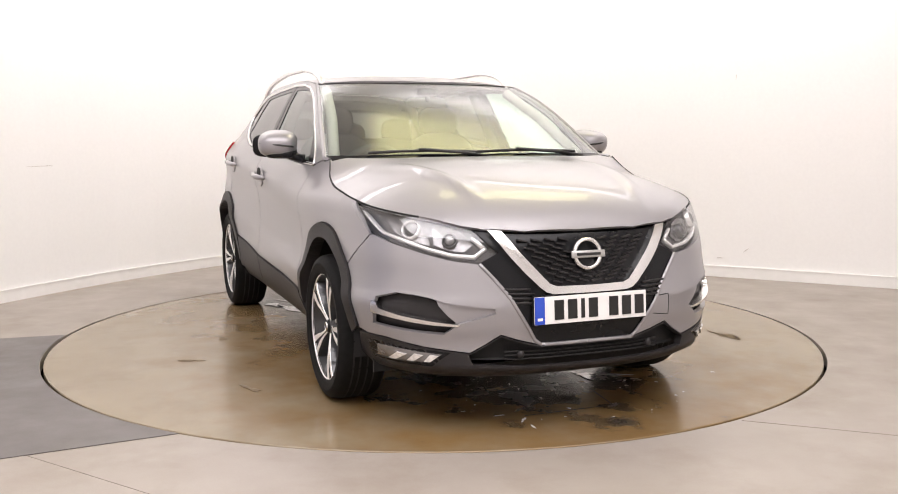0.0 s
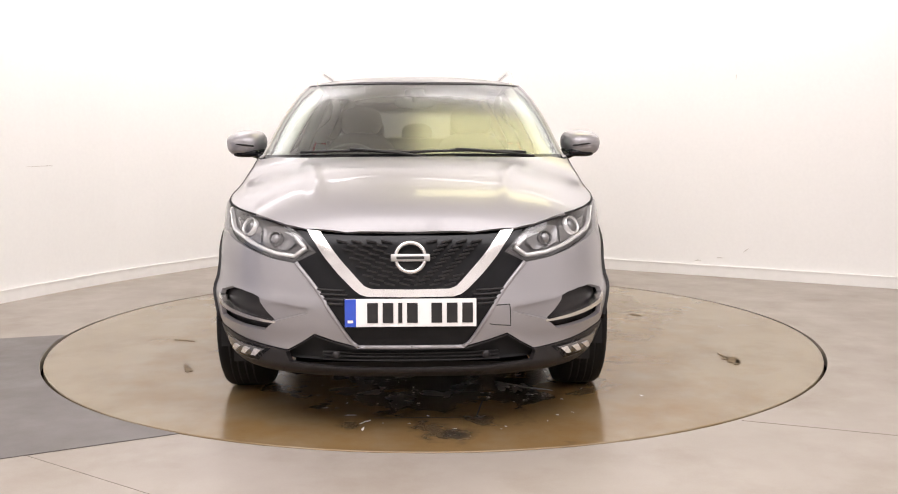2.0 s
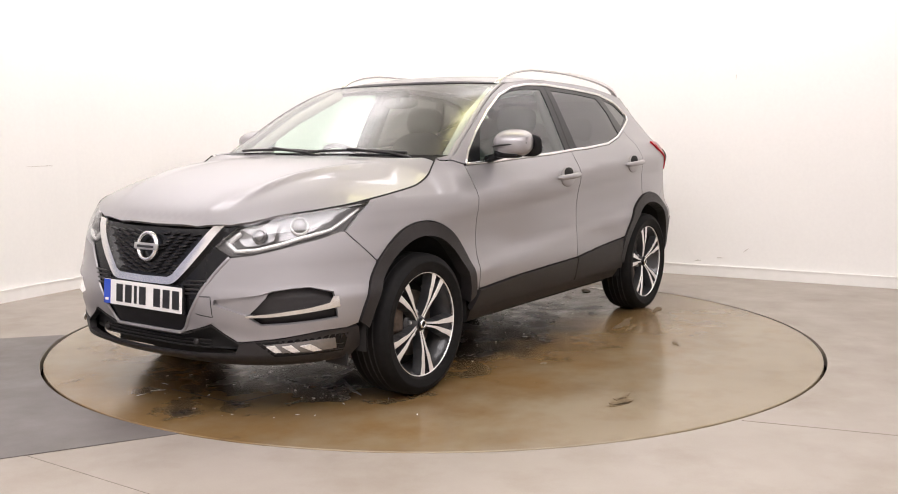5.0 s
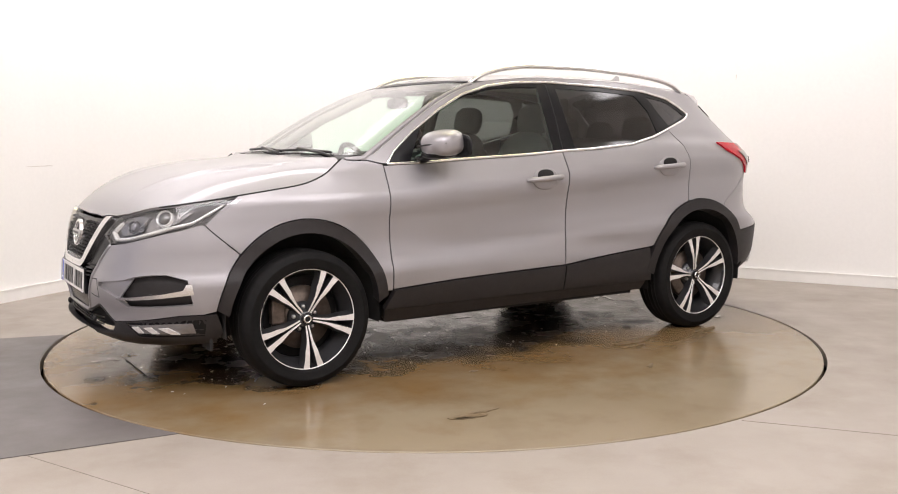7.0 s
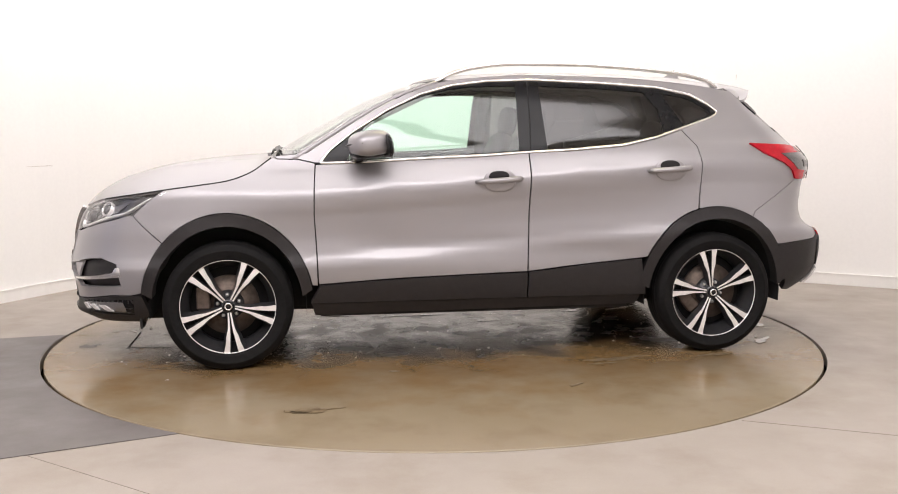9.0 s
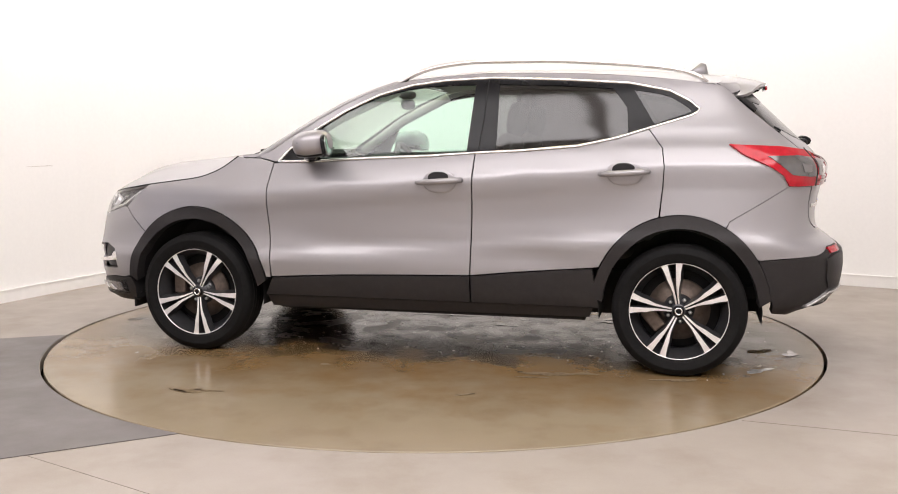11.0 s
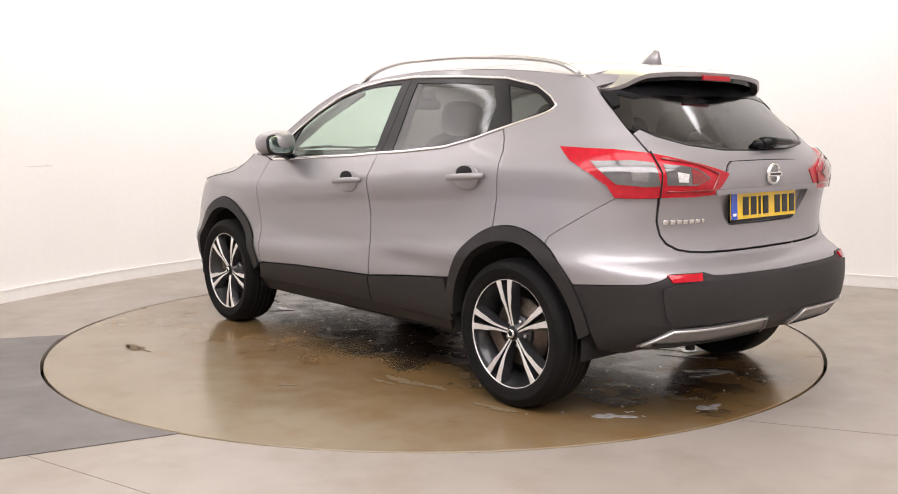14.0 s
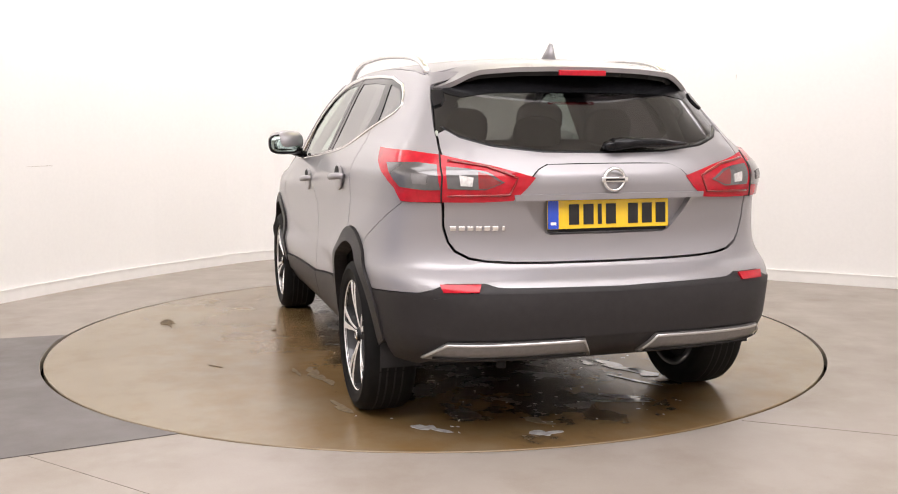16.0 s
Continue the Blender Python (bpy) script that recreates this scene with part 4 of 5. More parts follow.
    box("badge_mark", (bx + .0136, 0, .727), (.002, .11, .011), INK, car, m=pose(0, 0, 0, 0, -10, 0))
    # number plate
    px = float(front_x(.51)) + .008
    number_plate(pose(px, 0, .512, 0, -4, 0), PLATE_W, 1)
    box("plate_holder", (px - .012, 0, .512), (.016, .53, .125), GLOSS_BLACK, car, bevel=.004)
    # lower lip and lower grille
    low = FYL([(0.0, .366), (.222, .367), (.31, .390), (.385, .416), (.44, .379), (.50, .345), (.66, .365), (.77, .389)]) + FXL([(1.90, .391), (1.81, .393), (1.757, .396), (1.72, .30), (1.74, .252), (1.86, .248)]) + FYL([(.72, .246), (.5, .238), (.25, .233), (0.0, .232)])
    slot = FYL([(0.0, .356), (.22, .358), (.30, .380), (.385, .409), (.44, .372), (.505, .337), (.49, .300), (.3, .288), (0.0, .282)])
    slot_full = both(slot)
    panel("lower_bumper", shell, both(low), CLAD, car, holes=[slot_full], gap=.001, off=.004, depth=.03, step=.03)
    panel("lower_grille", shell, slot_full, DARK, car, off=-.05, gap=-.03, depth=.01, step=.05)
    for k in range(3):
        ribbon("lower_slat", shell, both(FYL([(0.0, .313 + k * .014), (.2, .313 + k * .014), (.36, .314 + k * .016)])[::-1])[:], .006, CLAD, car, off=-.02, thick=.006, step=.05)


def number_plate(m, mat, way):
    """A pressed plate; its characters are plain bars."""
    def put(ob):
        ob.data.transform(m)
        return ob
    put(box("number_plate", (0, 0, 0), (.006, .52, .111), mat, car, bevel=.002))
    put(box("plate_band", (.004 * way, -.2375 * way, 0), (.003, .044, .109), PLATE_B, car))
    put(box("plate_band_mark", (.0062 * way, -.2375 * way, -.034), (.002, .022, .011), PLATE_W, car))
    y = -.175
    for k in range(7):
        w = .024 if k == 2 else .05
        y += .035 if k == 4 else 0
        c = y + w / 2
        bm = bmesh.new()
        add_box(bm, (.0045 * way, c * way, 0), (.003, w - .008, .079))
        put(part("plate_character", bm, INK, car, smooth=False))
        y += w + .011


def build_rear():
    gate = RYL([(0.0, .717), (.25, .719), (.40, .723), (.50, .730), (.562, .742), (.61, .768), (.634, .80), (.652, .861), (.657, .96), (.652, 1.05), (.644, 1.124), (.636, 1.215), (.60, 1.232), (.56, 1.20), (.45, 1.166), (.26, 1.144), (0.0, 1.139)])
    recess = both_tail(RYL([(0.0, .966), (.355, .966), (.33, .915), (.295, .868), (.262, .836), (.24, .828), (0.0, .826)]))
    panel("tailgate", shell, both_tail(gate), PAINT, car, holes=[recess], step=.03, gap=.0035, depth=.036)
    win = both_tail(RYL([(0.0, 1.143), (.26, 1.148), (.45, 1.170), (.56, 1.204), (.636, 1.232), (.622, 1.29), (.606, 1.36), (.590, 1.41), (.555, 1.445), (.50, 1.455), (0.0, 1.47)]))
    o = panel("tailgate_window", shell, win, REAR_GLASS, car, off=-.004, gap=.002, depth=0, step=.05)
    o.visible_shadow = False
    # black top band, drawn lower to stand in for the spoiler's shade and reflection
    panel("window_top_shade", shell, both_tail(RYL([(0.0, 1.385), (.40, 1.38), (.5, 1.362), (.54, 1.372), (.565, 1.385), (.545, 1.43), (.50, 1.455), (0.0, 1.475)])), GLOSS_BLACK, car, off=-.002, gap=0, depth=.004, step=.05)
    ribbon("window_seal", shell, RYL([(.612, 1.245), (.56, 1.203), (.45, 1.168), (.26, 1.146), (.0, 1.141), (-.26, 1.146), (-.45, 1.168), (-.56, 1.203), (-.612, 1.245)]), .012, GLOSS_BLACK, car, off=-.001, thick=.003)
    # garnish over the plate, plate recess
    panel("tailgate_garnish", shell, both_tail(RYL([(0.0, 1.092), (.26, 1.090), (.295, 1.075), (.40, .972), (0.0, .972)])), PAINT, car, off=.008, gap=.0, depth=.014, step=.03, pillow=.006)
    panel("plate_recess", shell, recess, PAINT, car, off=-.026, gap=-.008, depth=.004, step=.03)
    ribbon("garnish_gap", shell, RYL([(.405, .973), (.30, 1.077), (.262, 1.094), (.13, 1.097), (0.0, 1.097), (-.13, 1.097), (-.262, 1.094), (-.30, 1.077), (-.405, .973)]), .006, GAP, car, off=.001, thick=.0015, step=.02)
    panel("garnish_lip", shell, both_tail(RYL([(0.0, .985), (.402, .985), (.398, .964), (0.0, .964)])), PAINT, car, off=.020, gap=0, depth=.03, step=.03, pillow=.004)
    frit = both_tail(RYL([(0.0, 1.158), (.25, 1.164), (.43, 1.186), (.53, 1.218), (.592, 1.25), (.570, 1.29), (.53, 1.345), (.49, 1.375), (.44, 1.39), (0.0, 1.41)]))
    panel("window_border", shell, win, GLOSS_BLACK, car, holes=[frit], off=-.010, gap=.004, depth=.003, step=.04)
    zx = float(rear_x(.90)) + .004
    number_plate(pose(zx, 0, .902, 0, 3, 0), PLATE_Y, -1)
    box("plate_holder", (zx + .008, 0, .896), (.012, .51, .125), GLOSS_BLACK, car, bevel=.003)
    bm = lathe([(.036, -.004), (.036, .004), (.040, .008), (.047, .005), (.048, -.004)], 36, "Z")
    bx = float(rear_x(1.035)) - .018
    bm.transform(Matrix.Translation((bx, 0, 1.037)) @ pose(0, 0, 0, 0, -90, 0))
    part("badge_ring", bm, CHROME, car)
    part("badge_bar", add_box(bmesh.new(), (bx - .005, 0, 1.037), (.007, .112, .021), None, .003), CHROME, car)
    box("badge_mark", (bx - .0092, 0, 1.037), (.002, .08, .008), INK, car)
    # model lettering as small chrome bars
    for k in range(7):
        y = .618 - k * .031
        q = ry(y, .855)
        p = shell(*q)
        n = normals_of(shell, np.array([q]))[0]
        rot = Vector(n).to_track_quat("X", "Z").to_matrix().to_4x4()
        part("model_letter", add_box(bmesh.new(), Vector(p + n * .003), (.005, .013 if k == 6 else .024, .019), rot, .002), CHROME, car)
    # lower bumper and skid plates
    top = RYL([(0.0, .632), (.45, .640), (.49, .643), (.53, .656), (.67, .655), (.715, .632), (.76, .617)])
    paint = RYL([(0.0, .713), (.25, .715), (.40, .719), (.50, .726), (.566, .738), (.615, .765), (.638, .80), (.657, .861), (.662, .953)]) + FXL([(-1.83, .955), (-1.68, .862), (-1.552, .785)] + arch(-WHEEL_X, .44, .483, 119.5, 146, 9) + [(-1.70, .598), (-1.80, .606)])
    panel("rear_bumper_skin", shell, both_tail(paint + top[::-1]), PAINT, car, step=.03, depth=.02, gap=.0015)
    clad = top + FXL([(-1.80, .604), (-1.70, .596)] + arch(-WHEEL_X, .44, .483, 149, 172, 6) + [(-1.765, .33), (-1.84, .315)]) + RYL([(.70, .335), (.5, .34), (0.0, .34)])
    panel("rear_bumper_cladding", shell, both_tail(clad), CLAD, car, off=.004, gap=.001, depth=.03, step=.03)
    mid = RYL([(0.0, .612), (.45, .618), (.56, .618), (.665, .612), (.715, .598), (.70, .50), (.675, .450), (.42, .452), (0.0, .452)])
    panel("bumper_centre", shell, both_tail(mid), CLAD, car, off=.012, gap=0, depth=.014, step=.03, pillow=.008)
    for mir in (False, True):
        panel("skid_plate", shell, RYL([(.665, .436), (.42, .441), (.15, .443), (.10, .366), (.45, .362), (.735, .362)]), SKID, car, off=.014, gap=0, depth=.02, step=.025, mirror=mir, pillow=.006)
        ribbon("skid_edge", shell, RYL([(.73, .372), (.662, .431), (.42, .436), (.155, .438), (.108, .374)]), .009, SATIN, car, off=.021, thick=.004, mirror=mir)
        ribbon("skid_groove", shell, RYL([(.70, .376), (.45, .376), (.125, .379)]), .010, DARK, car, off=.021, thick=.003, mirror=mir)
        panel("rear_reflector", shell, RYL([(.690, .649), (.548, .650), (.560, .624), (.680, .622)]), RED_LENS, car, off=.010, gap=0, depth=.015, step=.02, mirror=mir)
        tail_lamp(mir)
    # spoiler
    def spoil(u, v):
        u, v = np.broadcast_arrays(np.asarray(u, float), np.asarray(v, float))
        p = roof_surf(-1.50 - v, u)
        p[..., 2] = roof_surf(np.full_like(u, -1.50), u)[..., 2] - v * .05 - .55 * v * v - .052 * smooth01((np.abs(u) - .42) / .17) * smooth01((v + .035) / .10)
        return p
    edge = [(.592, -.035), (.593, .03), (.588, .075), (.565, .115), (.52, .160), (.45, .200), (.36, .226), (.2, .250), (0, .260)]
    so = edge + [(-u, v) for u, v in edge[::-1][1:]] + [(-.45, -.012), (-.2, .028), (0, .038), (.2, .028), (.45, -.012)]
    panel("spoiler", spoil, so, PAINT, car, gap=.002, depth=.020, step=.03, off=.002)
    panel("spoiler_underside", spoil, [(u * .95, v - .014 if v > .06 else v + .02) for u, v in so], GLOSS_BLACK, car, gap=.006, depth=.022, step=.04, off=-.019)
    on_both(panel, "spoiler_side", shell, RYL([(.578, 1.470), (.582, 1.45), (.590, 1.416), (.545, 1.430), (.50, 1.446), (.47, 1.468)]), PAINT, car, off=.001, gap=0, depth=.014, step=.02)
    on_both(panel, "spoiler_fin", shell, RYL([(.598, 1.392), (.605, 1.362), (.612, 1.322), (.585, 1.332), (.566, 1.36), (.562, 1.388)]), GLOSS_BLACK, car, off=.005, gap=0, depth=.02, step=.02)
    box("brake_light", (-1.757, 0, 1.461), (.012, .21, .022), RED_LENS, car, bevel=.003)
    # rear wiper
    pts = [shell(*ry(y, z)) for y, z in ((-.03, 1.165), (-.12, 1.172), (-.25, 1.170), (-.36, 1.165))]
    part("rear_wiper", tube([(p[0] - .035, p[1], p[2] + .006) for p in pts], [.034, .031, .022, .008], 10, .75), GLOSS_BLACK, car)
    part("rear_wiper", blob(Vector((pts[0][0] - .02, pts[0][1], pts[0][2])), (.03, .035, .022), 2.4), GLOSS_BLACK, car)


def tail_lamp(mir):
    out = FXL([(-1.541, 1.155)]) + RYL([(.74, 1.144), (.644, 1.127), (.48, 1.088), (.318, 1.046), (.36, 1.0), (.405, .962), (.52, .957), (.66, .957)]) + FXL([(-1.86, .955), (-1.825, .958), (-1.80, 1.005), (-1.744, 1.045), (-1.62, 1.10)])
    lamp = panel("tail_lamp", shell, out, RED_LENS, car, off=.012, gap=.001, depth=.03, step=.025, mirror=mir, pillow=.006)
    for name, outline, mat in (("lamp_inner", FXL([(-1.72, 1.094)]) + RYL([(.725, 1.096), (.668, 1.086), (.664, 1.004), (.71, 1.002)]) + FXL([(-1.835, 1.012), (-1.785, 1.052)]), TAIL_GREY),
                               ("lamp_inner", RYL([(.640, 1.080), (.56, 1.073), (.50, 1.062), (.44, 1.032), (.51, 1.004), (.64, 1.008)]), TAIL_GREY),
                               ("lamp_inner", RYL([(.535, 1.062), (.50, 1.054), (.452, 1.031), (.505, 1.010), (.535, 1.010)]), RED_DEEP)):
        panel(name, shell, outline, mat, lamp, off=.021 if mat == RED_DEEP else .0185, gap=0, depth=.006, step=.02, mirror=mir)
    for a, b, mt in ((.725, 1.040, LAMP_GREY), (.575, 1.034, LAMP_CLEAR)):
        panel("reversing_lens", shell, RYL([(a + .026, b + .018), (a - .022, b + .012), (a - .018, b - .016), (a + .022, b - .014)]), mt, lamp, off=.0225, gap=0, depth=.006, step=.02, mirror=mir)
    ribbon("lamp_edge", shell, RYL([(.63, 1.104), (.50, 1.082), (.39, 1.045), (.42, .985), (.64, .982)]), .008, RED_DEEP, lamp, off=.0185, thick=.003, mirror=mir)
    ribbon("lamp_gap", shell, RYL([(.650, 1.13), (.658, 1.05), (.660, .957)]), .006, GAP, lamp, off=.020, thick=.003, mirror=mir)


# ======== the car: wheels ========
blade_in = pchip([(0, .002), (.25, .0035), (.45, .006), (.7, .0125), (1, .0205)])
blade_out = pchip([(0, .0105), (.25, .0145), (.45, .0215), (.56, .031), (.75, .0385), (1, .0555)])


def build_wheel(m):
    """One wheel, its outer face towards +y of its own space."""
    prof = [(.238, -.092), (.250, -.104), (.272, -.110), (.300, -.110), (.318, -.103), (.328, -.088), (TYRE_R, -.06), (TYRE_R, .06), (.328, .088), (.318, .103), (.300, .109), (.298, .112), (.290, .113), (.287, .111), (.262, .109), (.249, .104), (.243, .097), (.238, .090)]
    w = part("wheel", lathe([(.243, .086), (.236, .060), (.205, .03), (.205, -.095), (.245, -.10)], 48), RIM_DARK, car)
    w.matrix_basis = m
    part("tyre", lathe(prof, 64), RUBBER, w)
    for zz in (-.045, -.012, .022, .052):
        part("tread_groove", lathe([(TYRE_R - .001, zz - .004), (TYRE_R + .0006, zz - .004), (TYRE_R + .0006, zz + .004), (TYRE_R - .001, zz + .004)], 48), DARK, w)
    part("rim_lip", lathe([(.2395, .088), (.2405, .096), (.2425, .0985), (.2455, .097), (.247, .086)], 64), RIM_FACE, w)
    part("brake_disc", lathe([(.01, .018), (.155, .018), (.155, .0), (.01, .0)], 40), DISC, w)
    part("wheel_back", lathe([(.01, -.03), (.21, -.03), (.21, -.06), (.01, -.06)], 32), DARK, w)
    box("brake_caliper", (.13, .022, .04), (.07, .05, .12), DISC, w, bevel=.01)
    part("hub", lathe([(.001, .078), (.030, .077), (.038, .070), (.044, .048), (.075, .040), (.080, .01)], 32), RIM_DARK, w)
    part("hub_cap", lathe([(.001, .090), (.022, .089), (.028, .084), (.029, .074)], 24), GLOSS_BLACK, w)
    part("hub_ring", lathe([(.013, .091), (.015, .094), (.019, .093), (.021, .089)], 20), CHROME, w)
    for k in range(5):
        a = radians(48 + 72 * k)
        t = radians(84 + 72 * k)
        part("wheel_bolt", blob(Vector((.057 * math.cos(t), .050, .057 * math.sin(t))), (.010, .012, .010), 2.5, 8, 6), SATIN, w)
        # the two blades of a pair: machined face on a dark bar, narrow at the hub, flaring past half way
        for sg in (-1, 1):
            for nm in ("spoke_face", "spoke"):
                bm = bmesh.new()
                rows = []
                for j in range(11):
                    f = j / 10
                    r = .034 + (.2415 - .034) * f
                    ins, out = float(blade_in(f)), float(blade_out(f))
                    yy = .074 + .014 * math.sin(f * 2.2) + .008 * f
                    ux, uz = math.cos(a), math.sin(a)

                    def at(o, d):
                        return bm.verts.new((r * ux - sg * o * uz, yy + d, r * uz + sg * o * ux))
                    if nm == "spoke_face":
                        rows.append([at(ins, -.003), at(ins + .0012, 0), at(out - .0012, 0), at(out, -.003)])
                    else:
                        rows.append([at(max(ins - .003, .0005), -.045), at(ins, -.0025), at(out, -.0025), at(out + .006 + .010 * f, -.045)])
                k4 = 3 if nm == "spoke_face" else 4
                for p, q in zip(rows, rows[1:]):
                    for j in range(k4):
                        bm.faces.new((p[j], p[(j + 1) % 4], q[(j + 1) % 4], q[j]))
                bmesh.ops.recalc_face_normals(bm, faces=bm.faces)
                if nm == "spoke_face" and sum(f.normal.y for f in bm.faces) < 0:
                    bmesh.ops.reverse_faces(bm, faces=bm.faces)
                part(nm, bm, RIM_FACE if nm == "spoke_face" else RIM_DARK, w, smooth=False)
    return w


def build_wheels():
    cy = .785
    w = build_wheel(pose(WHEEL_X, cy, HUB_Z, 0, 0, 0))
    for x, y, turn, spin in ((-WHEEL_X, cy, 0, 39.5), (WHEEL_X, -cy, 180, 10), (-WHEEL_X, -cy, 180, 50)):
        copy_thing(w, pose(x, y, HUB_Z, 0, 0, turn) @ pose(0, 0, 0, 0, spin, 0))
    for sg in (1, -1):
        for x in (WHEEL_X, -WHEEL_X):
            bm = bmesh.new()
            rows = []
            for y in (.855, .45):
                rows.append([bm.verts.new((px, sg * y, pz)) for px, pz in arch(x, .40, .432, -8, 188, 24)])
            for i in range(23):
                bm.faces.new((rows[0][i], rows[0][i + 1], rows[1][i + 1], rows[1][i]))
            bm.faces.new(rows[1])
            part("wheel_well", bm, DARK, car)
        box("mud_flap", (1.77, sg * .73, .245), (.012, .12, .06), DARK, car)


# ======== the car: cabin and fittings ========
def seat(x, y, w, name="seat"):
    s = part(name, blob(Vector((x, y, .62)), (.26, w, .10), 3.0), FABRIC, car)
    part("seat_back", blob(Vector((x - .33, y, .90)), (.085, w, .33), 3.0, m=pose(0, 0, 0, 0, -14, 0)), FABRIC, s)
    return s


def headrest(x, y, z, parent, w=.135):
    part("headrest", blob(Vector((x, y, z)), (.05, w, .095), 2.8, m=pose(0, 0, 0, 0, -10, 0)), FABRIC, parent)
    for d in (-.045, .045):
        part("headrest_post", tube([(x + .01, y + d, z - .16), (x, y + d, z - .05)], .006, 8), CHROME, parent)


def build_inside():
    for y in (.36, -.36):
        s = seat(.02, y, .25)
        headrest(-.415, y, 1.295, s)
    s = part("rear_bench", blob(Vector((-.86, 0, .62)), (.25, .62, .11), 3.5), FABRIC, car)
    part("bench_back", blob(Vector((-1.18, 0, .90)), (.09, .62, .29), 4, m=pose(0, 0, 0, 0, -16, 0)), FABRIC, s)
    for y in (.36, 0, -.36):
        headrest(-1.265, y, 1.235 if y else 1.20, s, .115)
    part("dashboard", blob(Vector((.80, 0, .93)), (.26, .70, .115), 4), TRIM_DARK, car)
    part("instrument_hood", blob(Vector((.60, -.36, 1.035)), (.10, .19, .05), 2.6), TRIM_DARK, car)
    # steering wheel on the car's right
    bm = bmesh.new()
    n = 30
    ring = []
    for i in range(n):
        a = 2 * math.pi * i / n
        ring.append([bm.verts.new(Vector(((.017 * math.cos(b)), (.185 + .017 * math.sin(b)) * math.cos(a), (.185 + .017 * math.sin(b)) * math.sin(a)))) for b in np.linspace(0, 2 * math.pi, 8, endpoint=False)])
    for i in range(n):
        for j in range(8):
            bm.faces.new((ring[i][j], ring[i][(j + 1) % 8], ring[(i + 1) % n][(j + 1) % 8], ring[(i + 1) % n][j]))
    add_box(bm, (.01, 0, 0), (.03, .34, .035))
    add_box(bm, (.01, 0, -.08), (.03, .04, .17))
    bmesh.ops.recalc_face_normals(bm, faces=bm.faces)
    bm.transform(Matrix.Translation((.42, -.36, .98)) @ pose(0, 0, 0, 0, 24, 0))
    part("steering_wheel", bm, TRIM_DARK, car)
    part("interior_mirror", blob(Vector((.33, 0, 1.395)), (.02, .12, .033), 3), TRIM_DARK, car)
    part("mirror_stalk", tube([(.335, 0, 1.40), (.35, 0, 1.455)], .018, 8), TRIM_DARK, car)
    part("camera_pod", blob(Vector((.335, 0, 1.452)), (.05, .06, .025), 3), TRIM_DARK, car)
    # lower tub, bulkheads, door linings, boot
    bm = bmesh.new()
    add_box(bm, (.15, 0, .36), (3.3, 1.0, .24))
    add_box(bm, (0, 0, .33), (1.70, 1.56, .16))
    add_box(bm, (1.45, 0, .62), (.95, 1.0, .50))
    add_box(bm, (-1.56, 0, .62), (.60, .96, .50))
    add_box(bm, (.95, 0, .80), (.10, 1.44, .45))
    part("underbody", bm, DARK, car, smooth=False)
    for sg in (1, -1):
        box("door_lining", (.02, sg * .745, .76), (1.7, .03, .66), TRIM_DARK, car, bevel=.01)
        box("rear_lining", (-1.35, sg * .63, 1.0), (.95, .03, .34), TRIM_DARK, car, bevel=.01)
        part("pillar_lining", tube([(.86, sg * .70, 1.10), (.55, sg * .625, 1.30), (.22, sg * .565, 1.455)], .03, 8), HEADLINER, car)
        part("pillar_lining", tube([(-.29, sg * .755, 1.05), (-.30, sg * .65, 1.30), (-.31, sg * .575, 1.47)], .035, 8), TRIM_DARK, car)
        part("pillar_lining", tube([(-1.42, sg * .66, 1.15), (-1.42, sg * .57, 1.33), (-1.34, sg * .49, 1.45)], .035, 8), TRIM_DARK, car)
    box("parcel_shelf", (-1.56, 0, 1.02), (.5, 1.15, .03), TRIM_DARK, car)
    box("splitter_tray", (1.76, 0, .235), (.42, 1.0, .04), DARK, car)
    box("exhaust_tray", (-1.66, 0, .385), (.5, 1.1, .06), DARK, car)
    part("tow_eye", tube([(-1.95, .42, .30), (-1.95, .42, .34)], .02, 8), DARK, car)


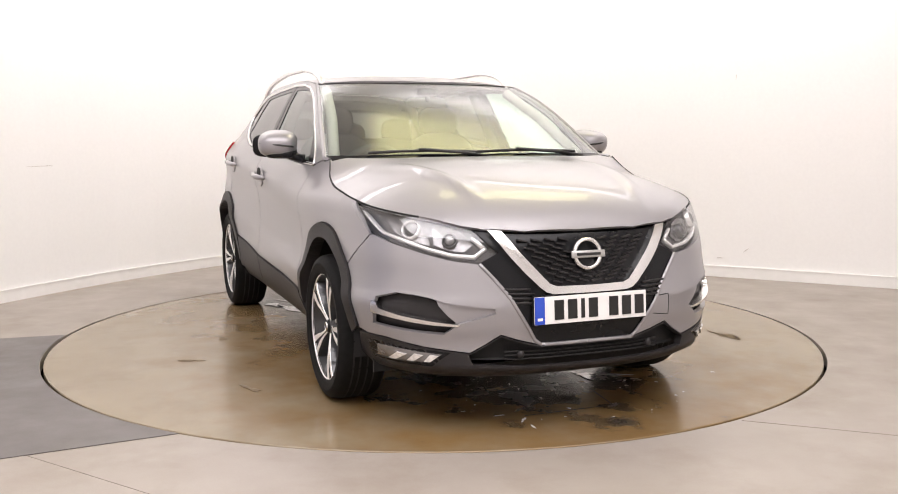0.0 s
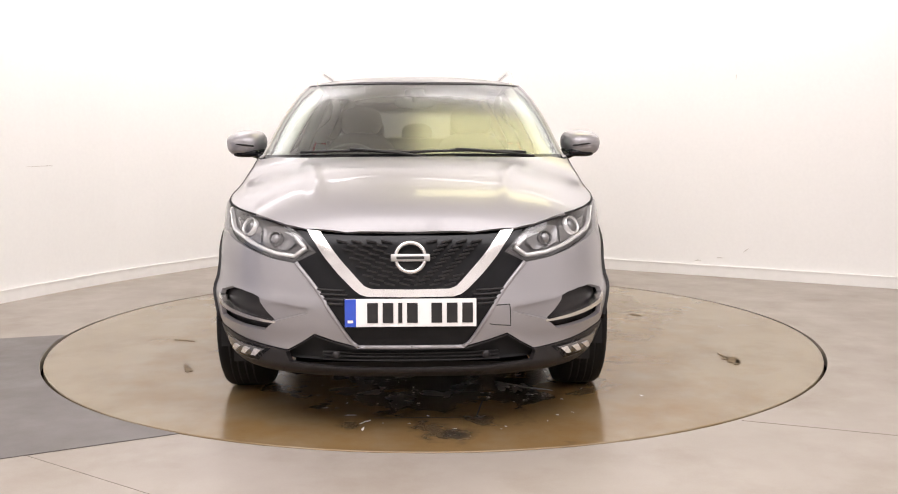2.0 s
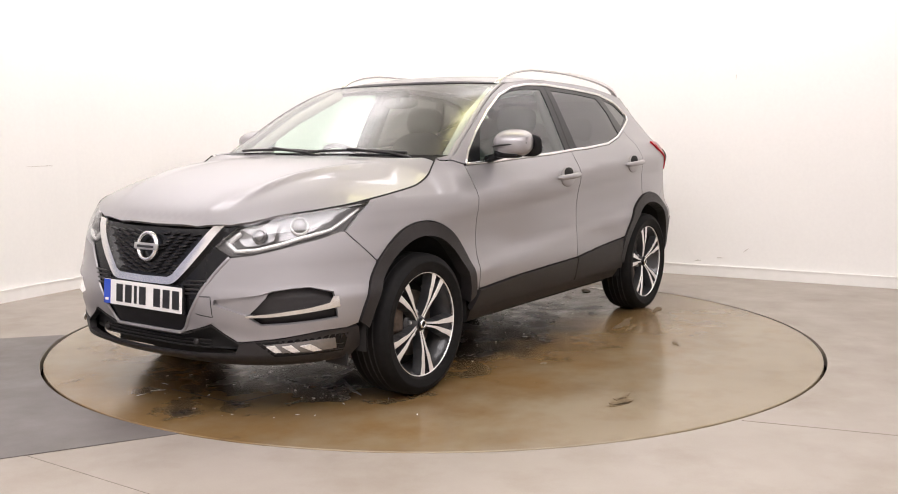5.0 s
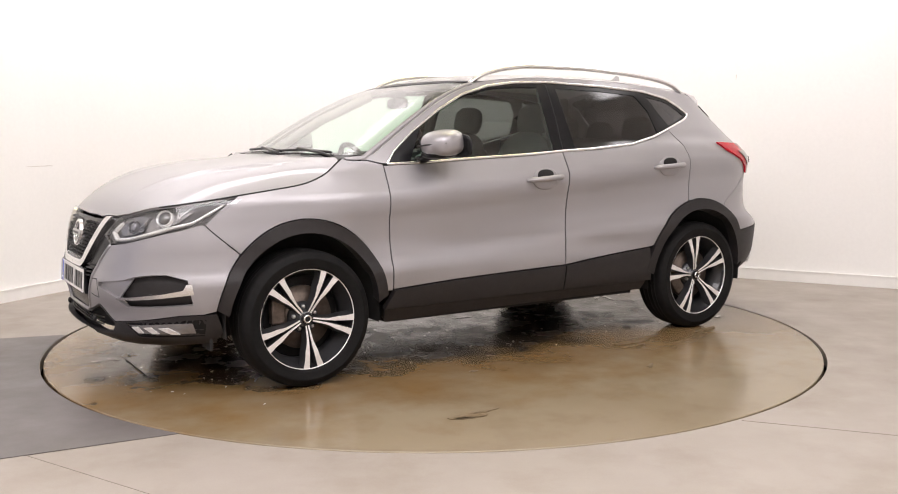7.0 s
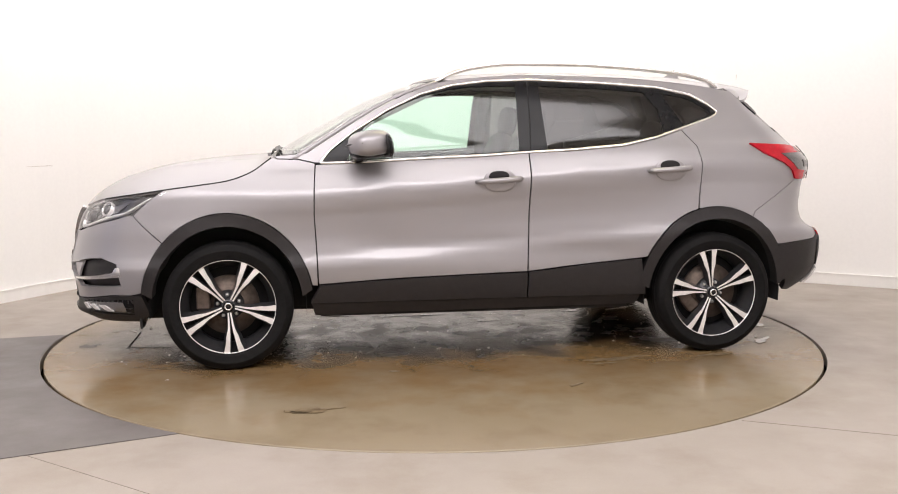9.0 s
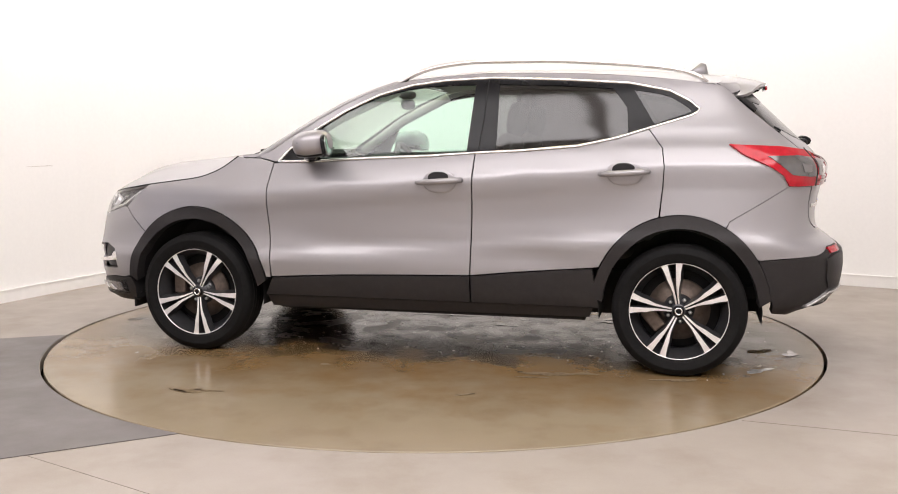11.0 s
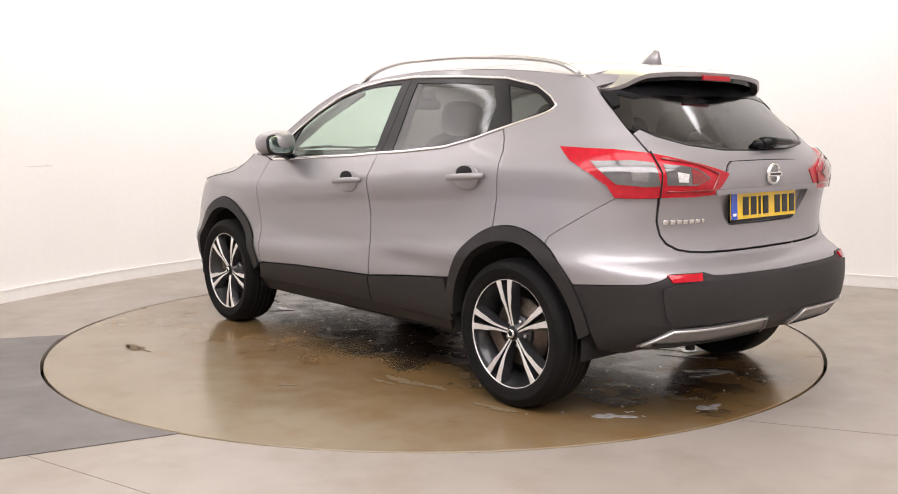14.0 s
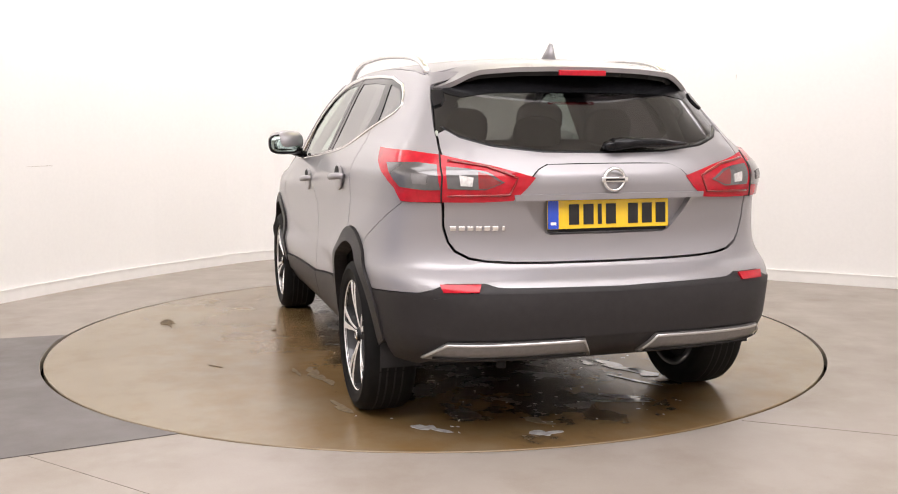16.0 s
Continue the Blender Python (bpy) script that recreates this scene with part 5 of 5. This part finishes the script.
def build_fittings():
    for sg in (1, -1):
        mir = sg < 0
        # door mirrors
        shellm = part("mirror_shell", blob(Vector((.588, sg * .926, 1.166)), (.108, .100, .068), 2.7, m=pose(0, 0, 0, 0, 8, sg * 19)), PAINT, car)
        part("mirror_base", blob(Vector((.598, sg * .910, 1.116)), (.088, .082, .026), 3.0, m=pose(0, 0, 0, 0, 4, sg * 19)), GLOSS_BLACK, shellm)
        part("mirror_arm", tube([(.64, sg * .80, 1.085), (.63, sg * .86, 1.10), (.62, sg * .92, 1.115)], [.045, .038, .03], 10, .55), GLOSS_BLACK, shellm)
        part("mirror_bezel", blob(Vector((.506, sg * .943, 1.154)), (.014, .098, .060), 3.5, m=pose(0, 0, 0, 0, 8, sg * 10)), GLOSS_BLACK, shellm)
        part("mirror_glass", blob(Vector((.494, sg * .943, 1.155)), (.008, .086, .050), 3.5, m=pose(0, 0, 0, 0, 8, sg * 10)), MIRROR, shellm)
        part("mirror_indicator", tube([(.706, sg * .87, 1.150), (.702, sg * .93, 1.157), (.665, sg * 1.0, 1.165), (.63, sg * 1.026, 1.168)], .005, 8), INK, shellm)
        # door handles
        for hx, hz in ((-.098, .968), (-1.045, 1.018)):
            y = float(side_w(hx, hz))
            b = part("handle_cup", blob(Vector((hx + .0, sg * (y + .001), hz)), (.088, .010, .060), 2.2), PAINT, car)
            # flat dark bulge that stands in for the shade inside the cup
            part("handle_cup_shade", blob(Vector((hx + .004, sg * (y + .0065), hz + .018)), (.058, .006, .034), 2.2), DARK, b)
            path = [(hx + .125, sg * (y - .004), hz - .006), (hx + .10, sg * (y + .022), hz - .004), (hx, sg * (y + .034), hz + .002), (hx - .09, sg * (y + .028), hz + .008), (hx - .118, sg * (y + .0), hz + .010)]
            part("door_handle", tube(path, [.010, .015, .016, .016, .013], 10), PAINT, b)
        # roof rails
        pts = [(.205, 1.480), (.16, 1.512), (.07, 1.550), (-.03, 1.573), (-.24, 1.593), (-.57, 1.592), (-.9, 1.576), (-1.18, 1.550), (-1.33, 1.522), (-1.40, 1.494), (-1.435, 1.466)]
        f = pchip(pts)
        part("roof_rail", tube([(x, sg * (.592 - .02 * abs(x + .5)), float(f(x)) + .006) for x in np.linspace(.205, -1.435, 44)], .016, 10, .8), CHROME, car)
    for a0, a1 in ((-.52, .02), (-.05, .52)):
        pts = [screen_surf(a, .06 + .02 * math.sin((a - a0) / (a1 - a0) * 3.1)) for a in np.linspace(a0, a1, 8)]
        part("wiper", tube([(p[0] + .012, p[1], p[2] + .008) for p in pts], .007, 8), INK, car)
        p = pts[-1]
        part("wiper_arm", tube([(p[0] + .03, p[1] + .04, p[2] - .015), (p[0] + .025, p[1] - .1, p[2] + .006), (pts[3][0] + .018, pts[3][1], pts[3][2] + .016)], .008, 8), INK, car)
    # aerial fin
    bm = bmesh.new()
    base = [(-1.30, 0), (-1.34, .022), (-1.43, .024), (-1.455, 0), (-1.43, -.024), (-1.34, -.022)]
    lo = [bm.verts.new((x, y, 1.530)) for x, y in base]
    hi = [bm.verts.new((-1.43 + (x + 1.43) * .18, y * .2, 1.606 + (x + 1.43) * .05)) for x, y in base]
    bm.faces.new(lo[::-1])
    bm.faces.new(hi)
    for i in range(6):
        bm.faces.new((lo[i], lo[(i + 1) % 6], hi[(i + 1) % 6], hi[i]))
    bmesh.ops.recalc_face_normals(bm, faces=bm.faces)
    part("aerial_fin", bm, PAINT, car)


build_body()
build_wheels()
build_fittings()


def motions():
    walk(turntable, [(t, pose(0, 0, 0, 0, 0, a)) for t, a in TURN])
    walk(car, [(t, pose(-.018, 0, 0, 0, 0, a) @ pose(OFF_X - .018, OFF_Y - .005, 0, 0, 0, .2)) for t, a in TURN])


motions()
